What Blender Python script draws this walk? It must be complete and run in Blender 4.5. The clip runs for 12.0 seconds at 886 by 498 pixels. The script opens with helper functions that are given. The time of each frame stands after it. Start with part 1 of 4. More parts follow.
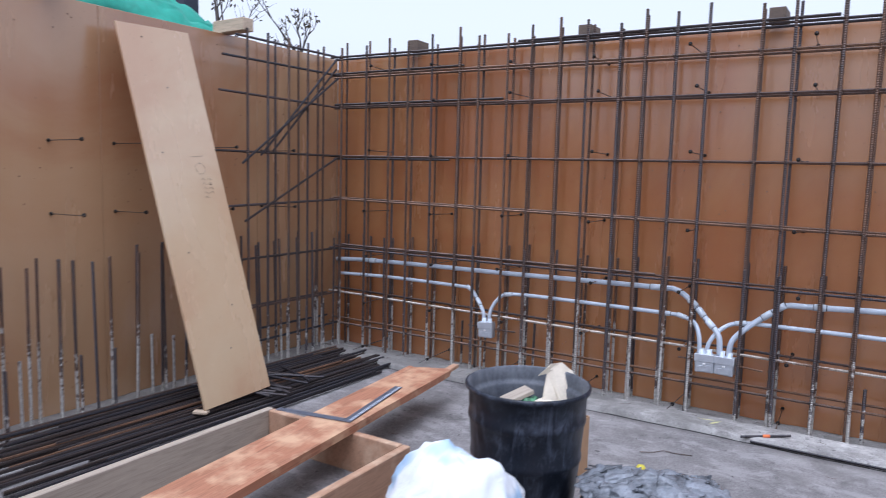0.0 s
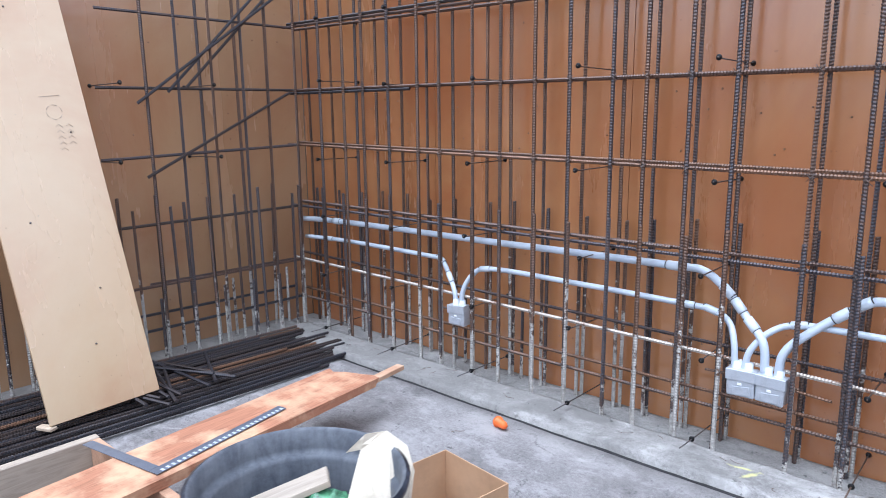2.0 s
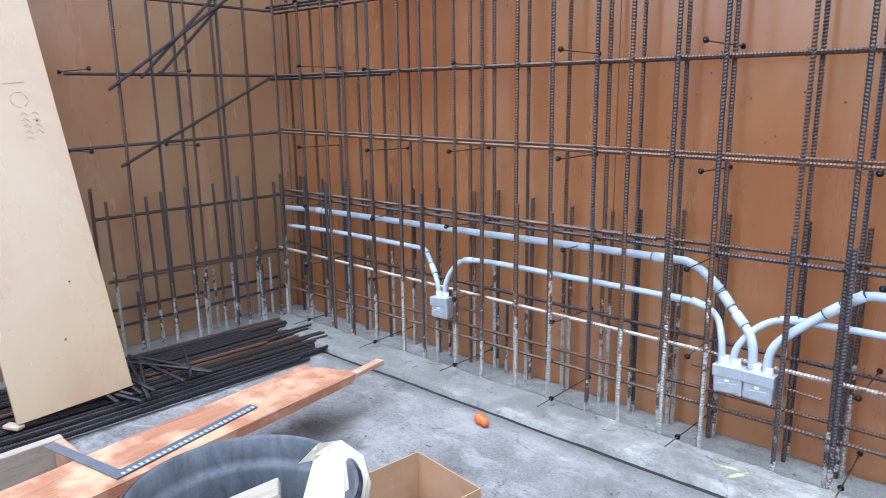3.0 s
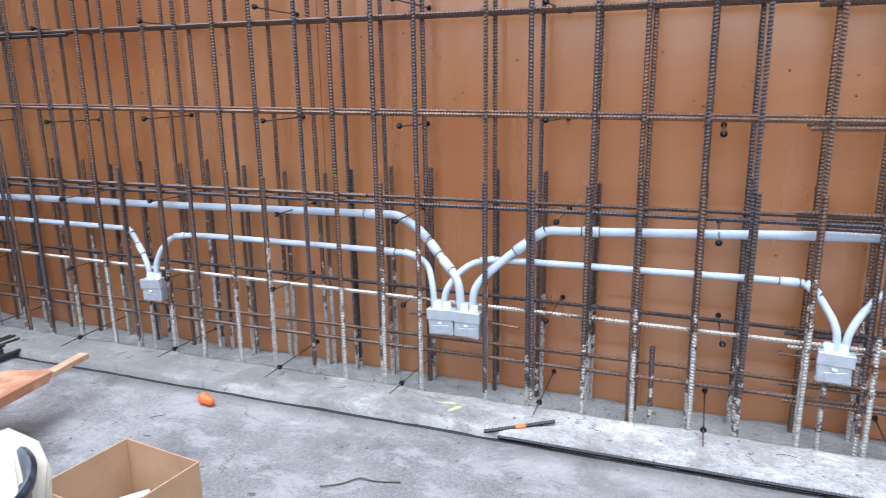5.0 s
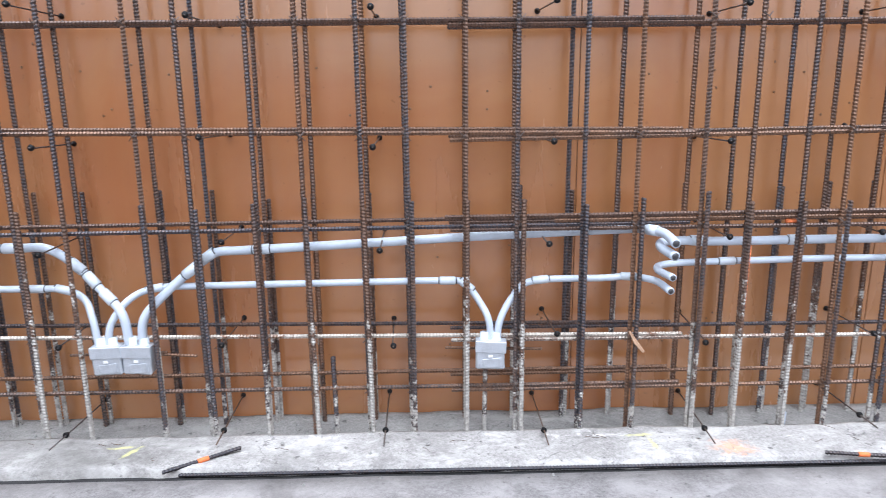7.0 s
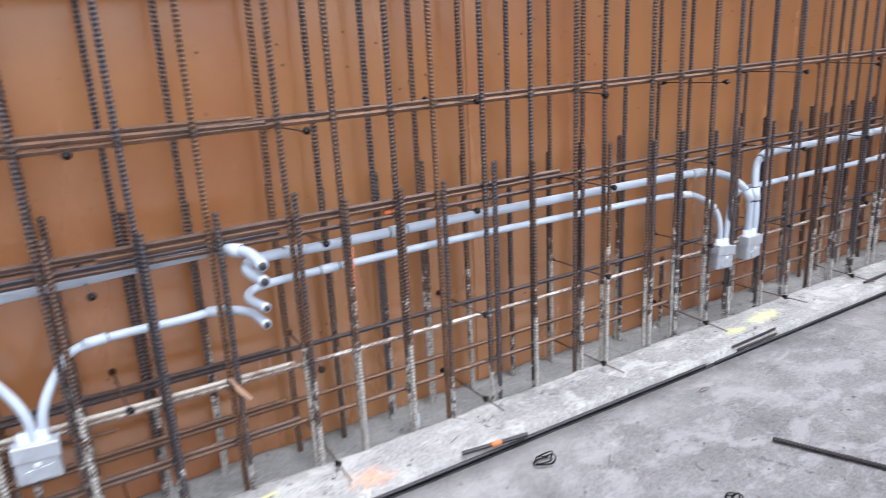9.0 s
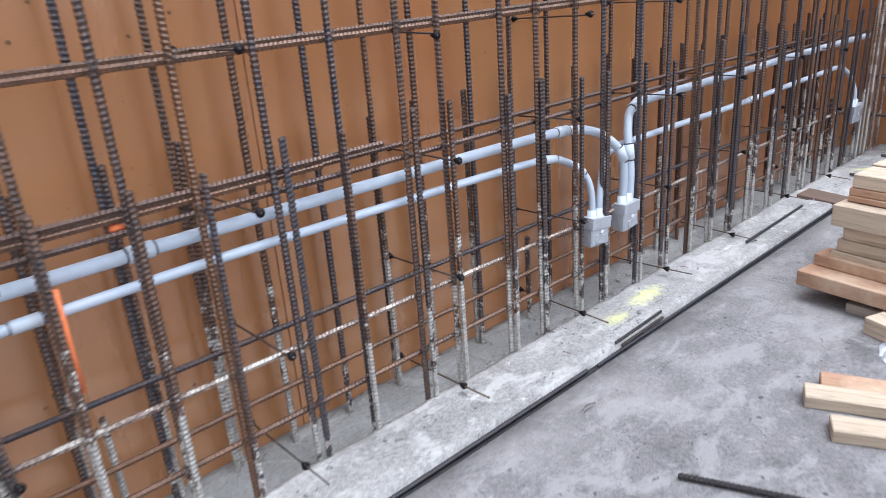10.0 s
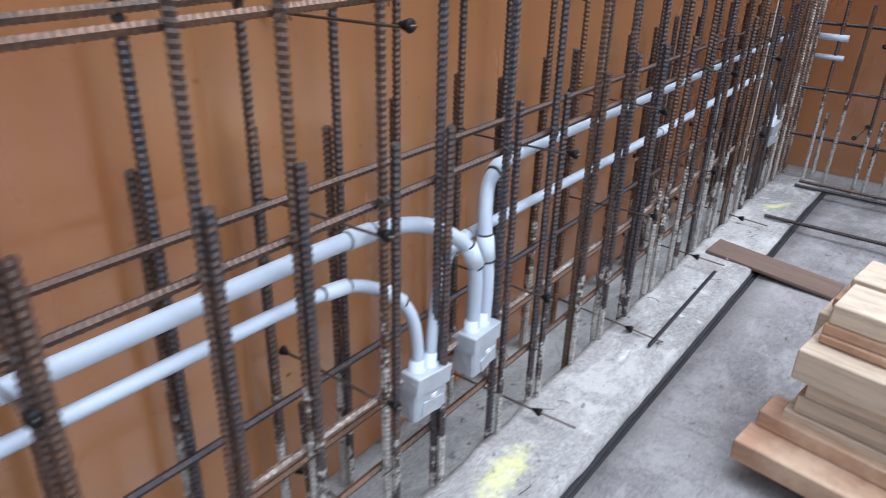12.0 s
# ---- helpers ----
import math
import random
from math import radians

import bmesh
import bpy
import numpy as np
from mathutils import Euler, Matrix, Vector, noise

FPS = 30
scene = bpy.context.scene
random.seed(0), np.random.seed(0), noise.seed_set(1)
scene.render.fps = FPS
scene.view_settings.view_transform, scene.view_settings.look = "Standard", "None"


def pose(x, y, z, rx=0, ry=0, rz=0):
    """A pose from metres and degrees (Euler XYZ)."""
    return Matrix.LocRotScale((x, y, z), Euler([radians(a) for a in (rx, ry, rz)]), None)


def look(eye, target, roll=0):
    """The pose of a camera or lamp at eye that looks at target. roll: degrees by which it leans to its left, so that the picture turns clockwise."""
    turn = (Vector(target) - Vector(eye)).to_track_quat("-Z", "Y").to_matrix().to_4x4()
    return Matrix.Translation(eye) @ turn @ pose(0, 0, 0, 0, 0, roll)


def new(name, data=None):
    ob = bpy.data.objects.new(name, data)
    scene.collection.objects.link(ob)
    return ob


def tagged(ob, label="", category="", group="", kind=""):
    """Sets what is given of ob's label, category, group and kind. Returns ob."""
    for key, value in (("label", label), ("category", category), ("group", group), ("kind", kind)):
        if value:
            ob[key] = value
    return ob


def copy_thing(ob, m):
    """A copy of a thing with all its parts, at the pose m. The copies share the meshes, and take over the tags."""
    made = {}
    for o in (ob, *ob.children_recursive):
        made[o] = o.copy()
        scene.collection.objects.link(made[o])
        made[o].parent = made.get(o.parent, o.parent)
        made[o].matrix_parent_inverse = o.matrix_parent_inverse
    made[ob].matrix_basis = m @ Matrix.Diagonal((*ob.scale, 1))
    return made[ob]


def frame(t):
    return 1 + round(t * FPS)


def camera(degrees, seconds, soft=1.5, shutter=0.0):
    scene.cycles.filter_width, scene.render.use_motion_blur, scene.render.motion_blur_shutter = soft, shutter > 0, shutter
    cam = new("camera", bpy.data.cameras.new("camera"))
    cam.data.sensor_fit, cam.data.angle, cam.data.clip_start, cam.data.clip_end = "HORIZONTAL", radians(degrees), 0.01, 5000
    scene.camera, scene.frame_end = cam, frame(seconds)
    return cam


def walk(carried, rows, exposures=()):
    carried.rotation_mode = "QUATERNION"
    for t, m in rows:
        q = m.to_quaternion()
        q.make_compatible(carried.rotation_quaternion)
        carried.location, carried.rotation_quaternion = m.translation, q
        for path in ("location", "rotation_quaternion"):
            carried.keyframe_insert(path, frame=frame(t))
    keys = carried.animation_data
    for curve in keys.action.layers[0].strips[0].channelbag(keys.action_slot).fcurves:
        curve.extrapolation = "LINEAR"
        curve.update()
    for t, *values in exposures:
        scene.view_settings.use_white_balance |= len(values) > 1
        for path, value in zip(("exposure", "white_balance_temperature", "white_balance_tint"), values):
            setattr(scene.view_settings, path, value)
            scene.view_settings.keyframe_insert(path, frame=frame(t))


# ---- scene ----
cam = camera(64.4, 12.0, 0.9, 0.4)
PATH = [
    (0, (-0.046, -0.128, 1.452), (-1.09, 1.564, 1.232), 1.5),
    (0.5, (-0.002, 0.207, 1.463), (-1.011, 1.921, 1.261), 0.3),
    (1, (-0.058, 0.627, 1.399), (-1.142, 2.286, 1.132), 0.9),
    (1.5, (-0.067, 1.088, 1.42), (-1.206, 2.685, 1.026), -0.7),
    (2, (0.034, 1.482, 1.429), (-1.284, 2.934, 1.036), -0.6),
    (2.5, (0.071, 1.604, 1.424), (-1.283, 3.014, 1.0), -1.3),
    (3, (0.03, 1.63, 1.432), (-1.285, 3.074, 0.999), -0.8),
    (3.1, (0.022, 1.635, 1.44), (-1.277, 3.092, 1.004), -0.6),
    (3.5, (0.009, 1.61, 1.379), (-1.089, 3.225, 0.944), 0.3),
    (3.7, (0.04, 1.628, 1.315), (-0.859, 3.357, 0.866), 0.1),
    (5.3, (0.131, 1.686, 1.335), (-0.455, 3.532, 0.84), -1.0),
    (5.5, (0.146, 1.691, 1.335), (-0.31, 3.575, 0.841), -1.0),
    (6, (0.245, 1.717, 1.324), (0.146, 3.666, 0.886), -0.5),
    (6.4, (0.319, 1.722, 1.317), (0.304, 3.675, 0.889), -1.0),
    (6.5, (0.32, 1.728, 1.324), (0.315, 3.681, 0.892), -0.8),
    (6.7, (0.33, 1.734, 1.332), (0.329, 3.684, 0.887), -0.7),
    (8.3, (0.479, 1.89, 1.399), (1.163, 3.684, 0.84), -1.0),
    (8.5, (0.527, 1.941, 1.366), (1.334, 3.68, 0.799), -1.2),
    (9, (0.67, 2.244, 1.362), (1.652, 3.89, 0.792), -3.0),
    (9.5, (0.907, 2.491, 1.353), (2.151, 3.947, 0.778), -2.4),
    (10, (1.243, 2.729, 1.271), (2.478, 4.132, 0.56), -4.3),
    (10.5, (1.507, 3.003, 1.273), (2.851, 4.301, 0.559), -1.1),
    (10.9, (1.672, 3.192, 1.311), (3.062, 4.358, 0.469), -0.2),
    (11, (1.72, 3.232, 1.311), (3.135, 4.356, 0.454), 0.7),
    (11.5, (2.039, 3.335, 1.289), (3.428, 4.51, 0.459), -1.0),
    (12, (2.378, 3.445, 1.304), (3.802, 4.538, 0.422), 1.6),
]
walk(cam, [(t, look(eye, target, roll)) for t, eye, target, roll in PATH], [(0, -0.03, 5500, 15), (0.6, -0.12, 5900, 22), (1.0, 0.0, 5950, 23), (1.5, 0.46, 5700, 17), (2.5, 0.64, 5200, 7), (6.5, 0.72, 5700, 9), (8.5, 0.63, 5800, 10), (10, 0.47, 5650, 9), (12, 0.36, 5500, 8)])

# ---- world, sun, exposure ----
world = bpy.data.worlds.new("overcast")
scene.world = world
world.use_nodes = True
wn = world.node_tree.nodes
wl = world.node_tree.links
sky = wn.new("ShaderNodeTexSky")
sky.sky_type = "NISHITA"
sky.sun_disc = False
sky.sun_elevation, sky.sun_rotation = radians(74), radians(170)
sky.air_density, sky.dust_density = 1.0, 4.0
pale = wn.new("ShaderNodeHueSaturation")
pale.inputs["Saturation"].default_value = 0.14
wl.new(sky.outputs[0], pale.inputs["Color"])
wl.new(pale.outputs[0], wn["Background"].inputs["Color"])
wn["Background"].inputs["Strength"].default_value = 0.27

sun = new("sun", bpy.data.lights.new("sun", "SUN"))
sun.data.energy, sun.data.angle, sun.data.color = 0.5, radians(50), (1.0, 0.99, 0.98)
sun.matrix_world = look((0.9, 1.2, 10.0), (0.5, 4.0, 0.5))


# ---- materials ----
def nodes_of(name):
    m = bpy.data.materials.new(name)
    m.use_nodes = True
    nt = m.node_tree
    return m, nt, nt.nodes["Principled BSDF"]


def coords(nt, scale=(1, 1, 1), space="Object"):
    tc = nt.nodes.new("ShaderNodeTexCoord")
    mp = nt.nodes.new("ShaderNodeMapping")
    mp.inputs["Scale"].default_value = scale
    nt.links.new(tc.outputs[space], mp.inputs["Vector"])
    return mp.outputs[0]


def world_coords(nt, scale=(1, 1, 1)):
    g = nt.nodes.new("ShaderNodeNewGeometry")
    mp = nt.nodes.new("ShaderNodeMapping")
    mp.inputs["Scale"].default_value = scale
    nt.links.new(g.outputs["Position"], mp.inputs["Vector"])
    return mp.outputs[0]


def fnoise(nt, vec, scale, detail=6.0, rough=0.6, dist=0.0):
    n = nt.nodes.new("ShaderNodeTexNoise")
    n.inputs["Scale"].default_value, n.inputs["Detail"].default_value = scale, detail
    n.inputs["Roughness"].default_value, n.inputs["Distortion"].default_value = rough, dist
    nt.links.new(vec, n.inputs["Vector"])
    return n.outputs["Fac"]


def ramp(nt, fac, stops):
    r = nt.nodes.new("ShaderNodeValToRGB")
    while len(r.color_ramp.elements) < len(stops):
        r.color_ramp.elements.new(0.5)
    for e, (p, c) in zip(r.color_ramp.elements, stops):
        e.position = p
        e.color = (*c, 1) if len(c) == 3 else c
    nt.links.new(fac, r.inputs["Fac"])
    return r.outputs["Color"]


def mix(nt, fac, a, b, mode="MIX"):
    m = nt.nodes.new("ShaderNodeMix")
    m.data_type, m.blend_type = "RGBA", mode
    for sock, v in ((m.inputs["Factor"], fac), (m.inputs["A"], a), (m.inputs["B"], b)):
        if isinstance(v, (int, float)):
            sock.default_value = v
        elif isinstance(v, tuple):
            sock.default_value = (*v, 1)
        else:
            nt.links.new(v, sock)
    return m.outputs["Result"]


def maths(nt, op, a, b=0.5):
    m = nt.nodes.new("ShaderNodeMath")
    m.operation = op
    for sock, v in zip(m.inputs, (a, b)):
        if isinstance(v, (int, float)):
            sock.default_value = v
        else:
            nt.links.new(v, sock)
    return m.outputs[0]


def bump(nt, bsdf, height, strength=0.3, dist=0.01):
    b = nt.nodes.new("ShaderNodeBump")
    b.inputs["Strength"].default_value, b.inputs["Distance"].default_value = strength, dist
    nt.links.new(height, b.inputs["Height"])
    nt.links.new(b.outputs[0], bsdf.inputs["Normal"])


def obj_random(nt):
    return nt.nodes.new("ShaderNodeObjectInfo").outputs["Random"]


def mat_plain(name, col, rough=0.6, metal=0.0, vary=0.25, scale=12.0, bumpy=0.15, spec=0.5):
    m, nt, b = nodes_of(name)
    v = coords(nt)
    f = fnoise(nt, v, scale, 8)
    f2 = fnoise(nt, v, scale * 7, 4)
    dark = tuple(c * (1 - vary) for c in col)
    light = tuple(min(1, c * (1 + vary * 0.6)) for c in col)
    c = ramp(nt, f, [(0.3, dark), (0.5, col), (0.72, light)])
    c = mix(nt, 0.18, c, ramp(nt, f2, [(0.35, dark), (0.65, light)]))
    nt.links.new(c, b.inputs["Base Color"])
    b.inputs["Roughness"].default_value, b.inputs["Metallic"].default_value = rough, metal
    b.inputs["Specular IOR Level"].default_value = spec
    bump(nt, b, f2, bumpy, 0.004)
    return m


def mat_formply(name, col):
    """Oiled, resin-faced form plywood: vertical streaks, runs and scuffs."""
    m, nt, b = nodes_of(name)
    v = world_coords(nt)
    streak = fnoise(nt, world_coords(nt, (2.2, 2.2, 0.35)), 2.2, 7, 0.55)
    fine = fnoise(nt, world_coords(nt, (60, 60, 1.6)), 2.0, 4)
    blot = fnoise(nt, v, 0.7, 6, 0.6, 0.6)
    spots = fnoise(nt, v, 45, 3, 0.5)
    r = obj_random(nt)
    dark = tuple(c * 0.90 for c in col)
    light = (min(1, col[0] * 1.1), min(1, col[1] * 1.14), min(1, col[2] * 1.2))
    c = ramp(nt, streak, [(0.28, dark), (0.5, col), (0.75, light)])
    red = (col[0] * 0.80, col[1] * 0.56, col[2] * 0.48)
    tan = (min(1, col[0] * 1.08), min(1, col[1] * 1.2), min(1, col[2] * 1.3))
    c = mix(nt, 0.75, c, ramp(nt, blot, [(0.36, red), (0.52, col), (0.68, tan)]))
    c = mix(nt, 0.06, c, ramp(nt, fine, [(0.35, dark), (0.65, light)]))
    c = mix(nt, maths(nt, "MULTIPLY", r, 0.22), c, light)
    c = mix(nt, ramp(nt, spots, [(0.70, (0, 0, 0)), (0.76, (0.5, 0.5, 0.5))]), c, tuple(x * 0.5 for x in col))
    nt.links.new(c, b.inputs["Base Color"])
    rg = ramp(nt, streak, [(0.3, (0.17,) * 3), (0.7, (0.30,) * 3)])
    nt.links.new(rg, b.inputs["Roughness"])
    b.inputs["Specular IOR Level"].default_value = 0.8
    b.inputs["Coat Weight"].default_value, b.inputs["Coat IOR"].default_value = 0.8, 1.6
    nt.links.new(rg, b.inputs["Coat Roughness"])
    bump(nt, b, fine, 0.03, 0.003)
    return m


def mat_concrete(name, dark, mid, light, stain=0.35, bumpy=0.5, marks=(), gritty=0.3, mud=None, dust=None):
    m, nt, b = nodes_of(name)
    v = world_coords(nt)
    big = fnoise(nt, v, 0.9, 8, 0.62, 0.2)
    med = fnoise(nt, v, 4.5, 8, 0.65, 0.3)
    fine = fnoise(nt, v, 70, 5, 0.7)
    c = ramp(nt, big, [(0.34, dark), (0.5, mid), (0.66, light)])
    c = mix(nt, 0.5, c, ramp(nt, med, [(0.33, dark), (0.5, mid), (0.64, light)]))
    c = mix(nt, 0.32, c, ramp(nt, fine, [(0.36, dark), (0.60, light)]))
    grit = fnoise(nt, v, 190, 3, 0.6)
    c = mix(nt, gritty, c, ramp(nt, grit, [(0.38, tuple(x * 0.7 for x in dark)), (0.6, light)]))
    vor = nt.nodes.new("ShaderNodeTexVoronoi")
    vor.feature = "DISTANCE_TO_EDGE"
    vor.inputs["Scale"].default_value = 2.3
    wob = nt.nodes.new("ShaderNodeVectorMath")
    wob.operation = "ADD"
    nt.links.new(v, wob.inputs[0])
    nt.links.new(ramp(nt, fnoise(nt, v, 3.5, 6, 0.7), [(0.0, (0, 0, 0)), (1.0, (0.9, 0.9, 0.9))]), wob.inputs[1])
    nt.links.new(wob.outputs[0], vor.inputs["Vector"])
    crack = ramp(nt, vor.outputs["Distance"], [(0.0, (0.7,) * 3), (0.012, (0, 0, 0))])
    crack = mix(nt, 1.0, crack, ramp(nt, med, [(0.48, (0, 0, 0)), (0.56, (1, 1, 1))]), "MULTIPLY")
    c = mix(nt, crack, c, tuple(x * 0.6 for x in dark))
    scuff = ramp(nt, fnoise(nt, world_coords(nt, (1, 1.7, 1)), 4.1, 10, 0.74, 0.35), [(0.50, (0, 0, 0)), (0.59, (0.62,) * 3)])
    c = mix(nt, scuff, c, light)
    grime = ramp(nt, fnoise(nt, v, 2.2, 9, 0.7, 0.3), [(0.36, (0.55,) * 3), (0.46, (0, 0, 0))])
    c = mix(nt, grime, c, dark)
    pale = ramp(nt, fnoise(nt, v, 7.5, 9, 0.72, 0.8), [(0.60, (0, 0, 0)), (0.68, (stain,) * 3)])
    c = mix(nt, pale, c, tuple(min(1, x * 1.45) for x in light))
    pit = ramp(nt, fnoise(nt, v, 26, 3, 0.5), [(0.28, (0.7,) * 3), (0.33, (0, 0, 0))])
    c = mix(nt, pit, c, tuple(x * 0.5 for x in dark))
    if mud:
        # mud trodden in at the west end, thinning out eastward in patches
        sep = nt.nodes.new("ShaderNodeSeparateXYZ")
        nt.links.new(v, sep.inputs[0])
        f = maths(nt, "MULTIPLY", sep.outputs["X"], -0.35)
        f = maths(nt, "ADD", f, maths(nt, "MULTIPLY", maths(nt, "SUBTRACT", fnoise(nt, v, 2.8, 8, 0.65, 0.7), 0.5), 2.4))
        c = mix(nt, ramp(nt, f, [(0.0, (0, 0, 0)), (0.7, (0.72,) * 3)]), c, mud)
    if dust:
        # cement dust swept along the curb, breaking up in patches over the slab
        sep = nt.nodes.new("ShaderNodeSeparateXYZ")
        nt.links.new(v, sep.inputs[0])
        f = maths(nt, "MULTIPLY", maths(nt, "SUBTRACT", sep.outputs["Y"], 3.62), 1.1)
        f = maths(nt, "ADD", f, maths(nt, "MULTIPLY", maths(nt, "SUBTRACT", fnoise(nt, v, 1.9, 9, 0.68, 0.5), 0.5), 2.6))
        c = mix(nt, ramp(nt, f, [(0.0, (0, 0, 0)), (0.8, (0.6,) * 3)]), c, dust)
    for cx, cy, rx, ry, turn, paint in marks:
        # marking paint sprayed on the concrete, thin and broken at its edges
        mp = nt.nodes.new("ShaderNodeMapping")
        mp.vector_type = "TEXTURE"
        mp.inputs["Location"].default_value = (cx, cy, 0)
        mp.inputs["Rotation"].default_value = (0, 0, radians(turn))
        mp.inputs["Scale"].default_value = (rx, ry, 100)
        nt.links.new(v, mp.inputs["Vector"])
        ln = nt.nodes.new("ShaderNodeVectorMath")
        ln.operation = "LENGTH"
        nt.links.new(mp.outputs[0], ln.inputs[0])
        f = maths(nt, "SUBTRACT", 1.0, ln.outputs["Value"])
        f = maths(nt, "ADD", f, maths(nt, "MULTIPLY", maths(nt, "SUBTRACT", fnoise(nt, v, 30, 6, 0.75), 0.5), 2.6))
        c = mix(nt, ramp(nt, f, [(0.1, (0, 0, 0)), (0.8, (0.68,) * 3)]), c, paint)
    nt.links.new(c, b.inputs["Base Color"])
    b.inputs["Roughness"].default_value = 0.85
    h = mix(nt, 0.6, med, fine)
    bump(nt, b, h, bumpy, 0.006)
    return m


def mat_steel(name, base, rust, rust_lo=0.45, rust_hi=0.62, cement=0.0):
    """Ribbed reinforcing steel: mill scale, rust bloom, and dried cement slurry on the foot where it was poured."""
    m, nt, b = nodes_of(name)
    v = world_coords(nt)
    r = obj_random(nt)
    n1 = fnoise(nt, v, 5.5, 8, 0.7)
    n2 = fnoise(nt, v, 60, 4, 0.6)
    blue, brown = tuple(x * k for x, k in zip(base, (1.25, 1.45, 1.80))), tuple(x * k for x, k in zip(base, (1.70, 1.15, 0.80)))
    base_mix = mix(nt, r, blue, brown)
    f = maths(nt, "ADD", n1, maths(nt, "MULTIPLY", maths(nt, "SUBTRACT", r, 0.5), 0.26))
    c = mix(nt, ramp(nt, f, [(rust_lo, (0, 0, 0)), (rust_hi, (1, 1, 1))]), base_mix, rust)
    c = mix(nt, 0.35, c, ramp(nt, n2, [(0.3, tuple(x * 0.45 for x in base)), (0.7, tuple(min(1, x * 1.9) for x in base))]))
    speck = fnoise(nt, v, 150, 4, 0.7)
    c = mix(nt, ramp(nt, speck, [(0.50, (0, 0, 0)), (0.60, (0.55,) * 3)]), c, tuple(min(1, x * 1.25) for x in rust))
    rough = 0.4
    if cement:
        sep = nt.nodes.new("ShaderNodeSeparateXYZ")
        nt.links.new(v, sep.inputs[0])
        top = maths(nt, "ADD", maths(nt, "MULTIPLY", r, 0.50), 0.02)
        edge = maths(nt, "SUBTRACT", top, sep.outputs["Z"])
        edge = maths(nt, "ADD", edge, maths(nt, "MULTIPLY", maths(nt, "SUBTRACT", fnoise(nt, v, 15, 7, 0.75), 0.5), 1.6))
        cm = ramp(nt, edge, [(0.0, (0, 0, 0)), (0.06, (cement,) * 3)])
        c = mix(nt, cm, c, ramp(nt, n2, [(0.3, (0.28, 0.265, 0.245)), (0.65, (0.58, 0.56, 0.525))]))
    nt.links.new(c, b.inputs["Base Color"])
    b.inputs["Roughness"].default_value, b.inputs["Metallic"].default_value = rough, 0.35
    bump(nt, b, n2, 0.3, 0.002)
    return m


def mat_wood(name, col, along=(12, 1, 12), vary=0.35, stain=None):
    m, nt, b = nodes_of(name)
    v = coords(nt, along)
    grain = fnoise(nt, v, 4.0, 8, 0.65, 1.2)
    fine = fnoise(nt, coords(nt, tuple(a * 5 for a in along)), 4.0, 4)
    blot = fnoise(nt, coords(nt), 5.0, 5)
    r = obj_random(nt)
    dark = tuple(c * (1 - vary) for c in col)
    light = tuple(min(1, c * (1 + vary * 0.55)) for c in col)
    c = ramp(nt, grain, [(0.32, dark), (0.5, col), (0.7, light)])
    c = mix(nt, 0.2, c, ramp(nt, fine, [(0.3, dark), (0.7, light)]))
    c = mix(nt, maths(nt, "MULTIPLY", r, 0.35), c, dark)
    if stain:
        c = mix(nt, ramp(nt, blot, [(0.46, (0, 0, 0)), (0.62, (0.75,) * 3)]), c, stain)
    nt.links.new(c, b.inputs["Base Color"])
    b.inputs["Roughness"].default_value = 0.72
    bump(nt, b, grain, 0.15, 0.003)
    return m


def mat_barrel(name, col, dust, rough, lo=0.56, hi=0.74):
    """Moulded rubber with grey dust, upright scratches and runs."""
    m, nt, b = nodes_of(name)
    runs = fnoise(nt, coords(nt, (7, 7, 1.6)), 2.6, 8, 0.75, 0.8)
    dusty = fnoise(nt, coords(nt), 9, 7, 0.7)
    fine = fnoise(nt, coords(nt), 70, 4)
    c = mix(nt, ramp(nt, runs, [(lo, (0, 0, 0)), (hi, (0.8,) * 3)]), col, dust)
    c = mix(nt, ramp(nt, dusty, [(lo, (0, 0, 0)), (hi + 0.05, (0.6,) * 3)]), c, dust)
    c = mix(nt, 0.2, c, ramp(nt, fine, [(0.35, tuple(x * 0.5 for x in col)), (0.65, tuple(x * 1.8 for x in col))]))
    nt.links.new(c, b.inputs["Base Color"])
    b.inputs["Roughness"].default_value = rough
    b.inputs["Specular IOR Level"].default_value = 0.3
    bump(nt, b, mix(nt, 0.5, dusty, fine), 0.25, 0.004)
    return m


def mat_print(name, col, ink):
    """Thin white film with soft blue print in patches."""
    m, nt, b = nodes_of(name)
    f = fnoise(nt, coords(nt), 5.5, 2, 0.4)
    c = mix(nt, ramp(nt, f, [(0.54, (0, 0, 0)), (0.66, (0.75,) * 3)]), col, ink)
    c = mix(nt, ramp(nt, fnoise(nt, coords(nt), 30, 6), [(0.55, (0, 0, 0)), (0.8, (0.35,) * 3)]), c, tuple(x * 0.75 for x in col))
    nt.links.new(c, b.inputs["Base Color"])
    b.inputs["Roughness"].default_value = 0.34
    bump(nt, b, fnoise(nt, coords(nt), 22, 5, 0.6, 1.0), 0.5, 0.01)
    return m


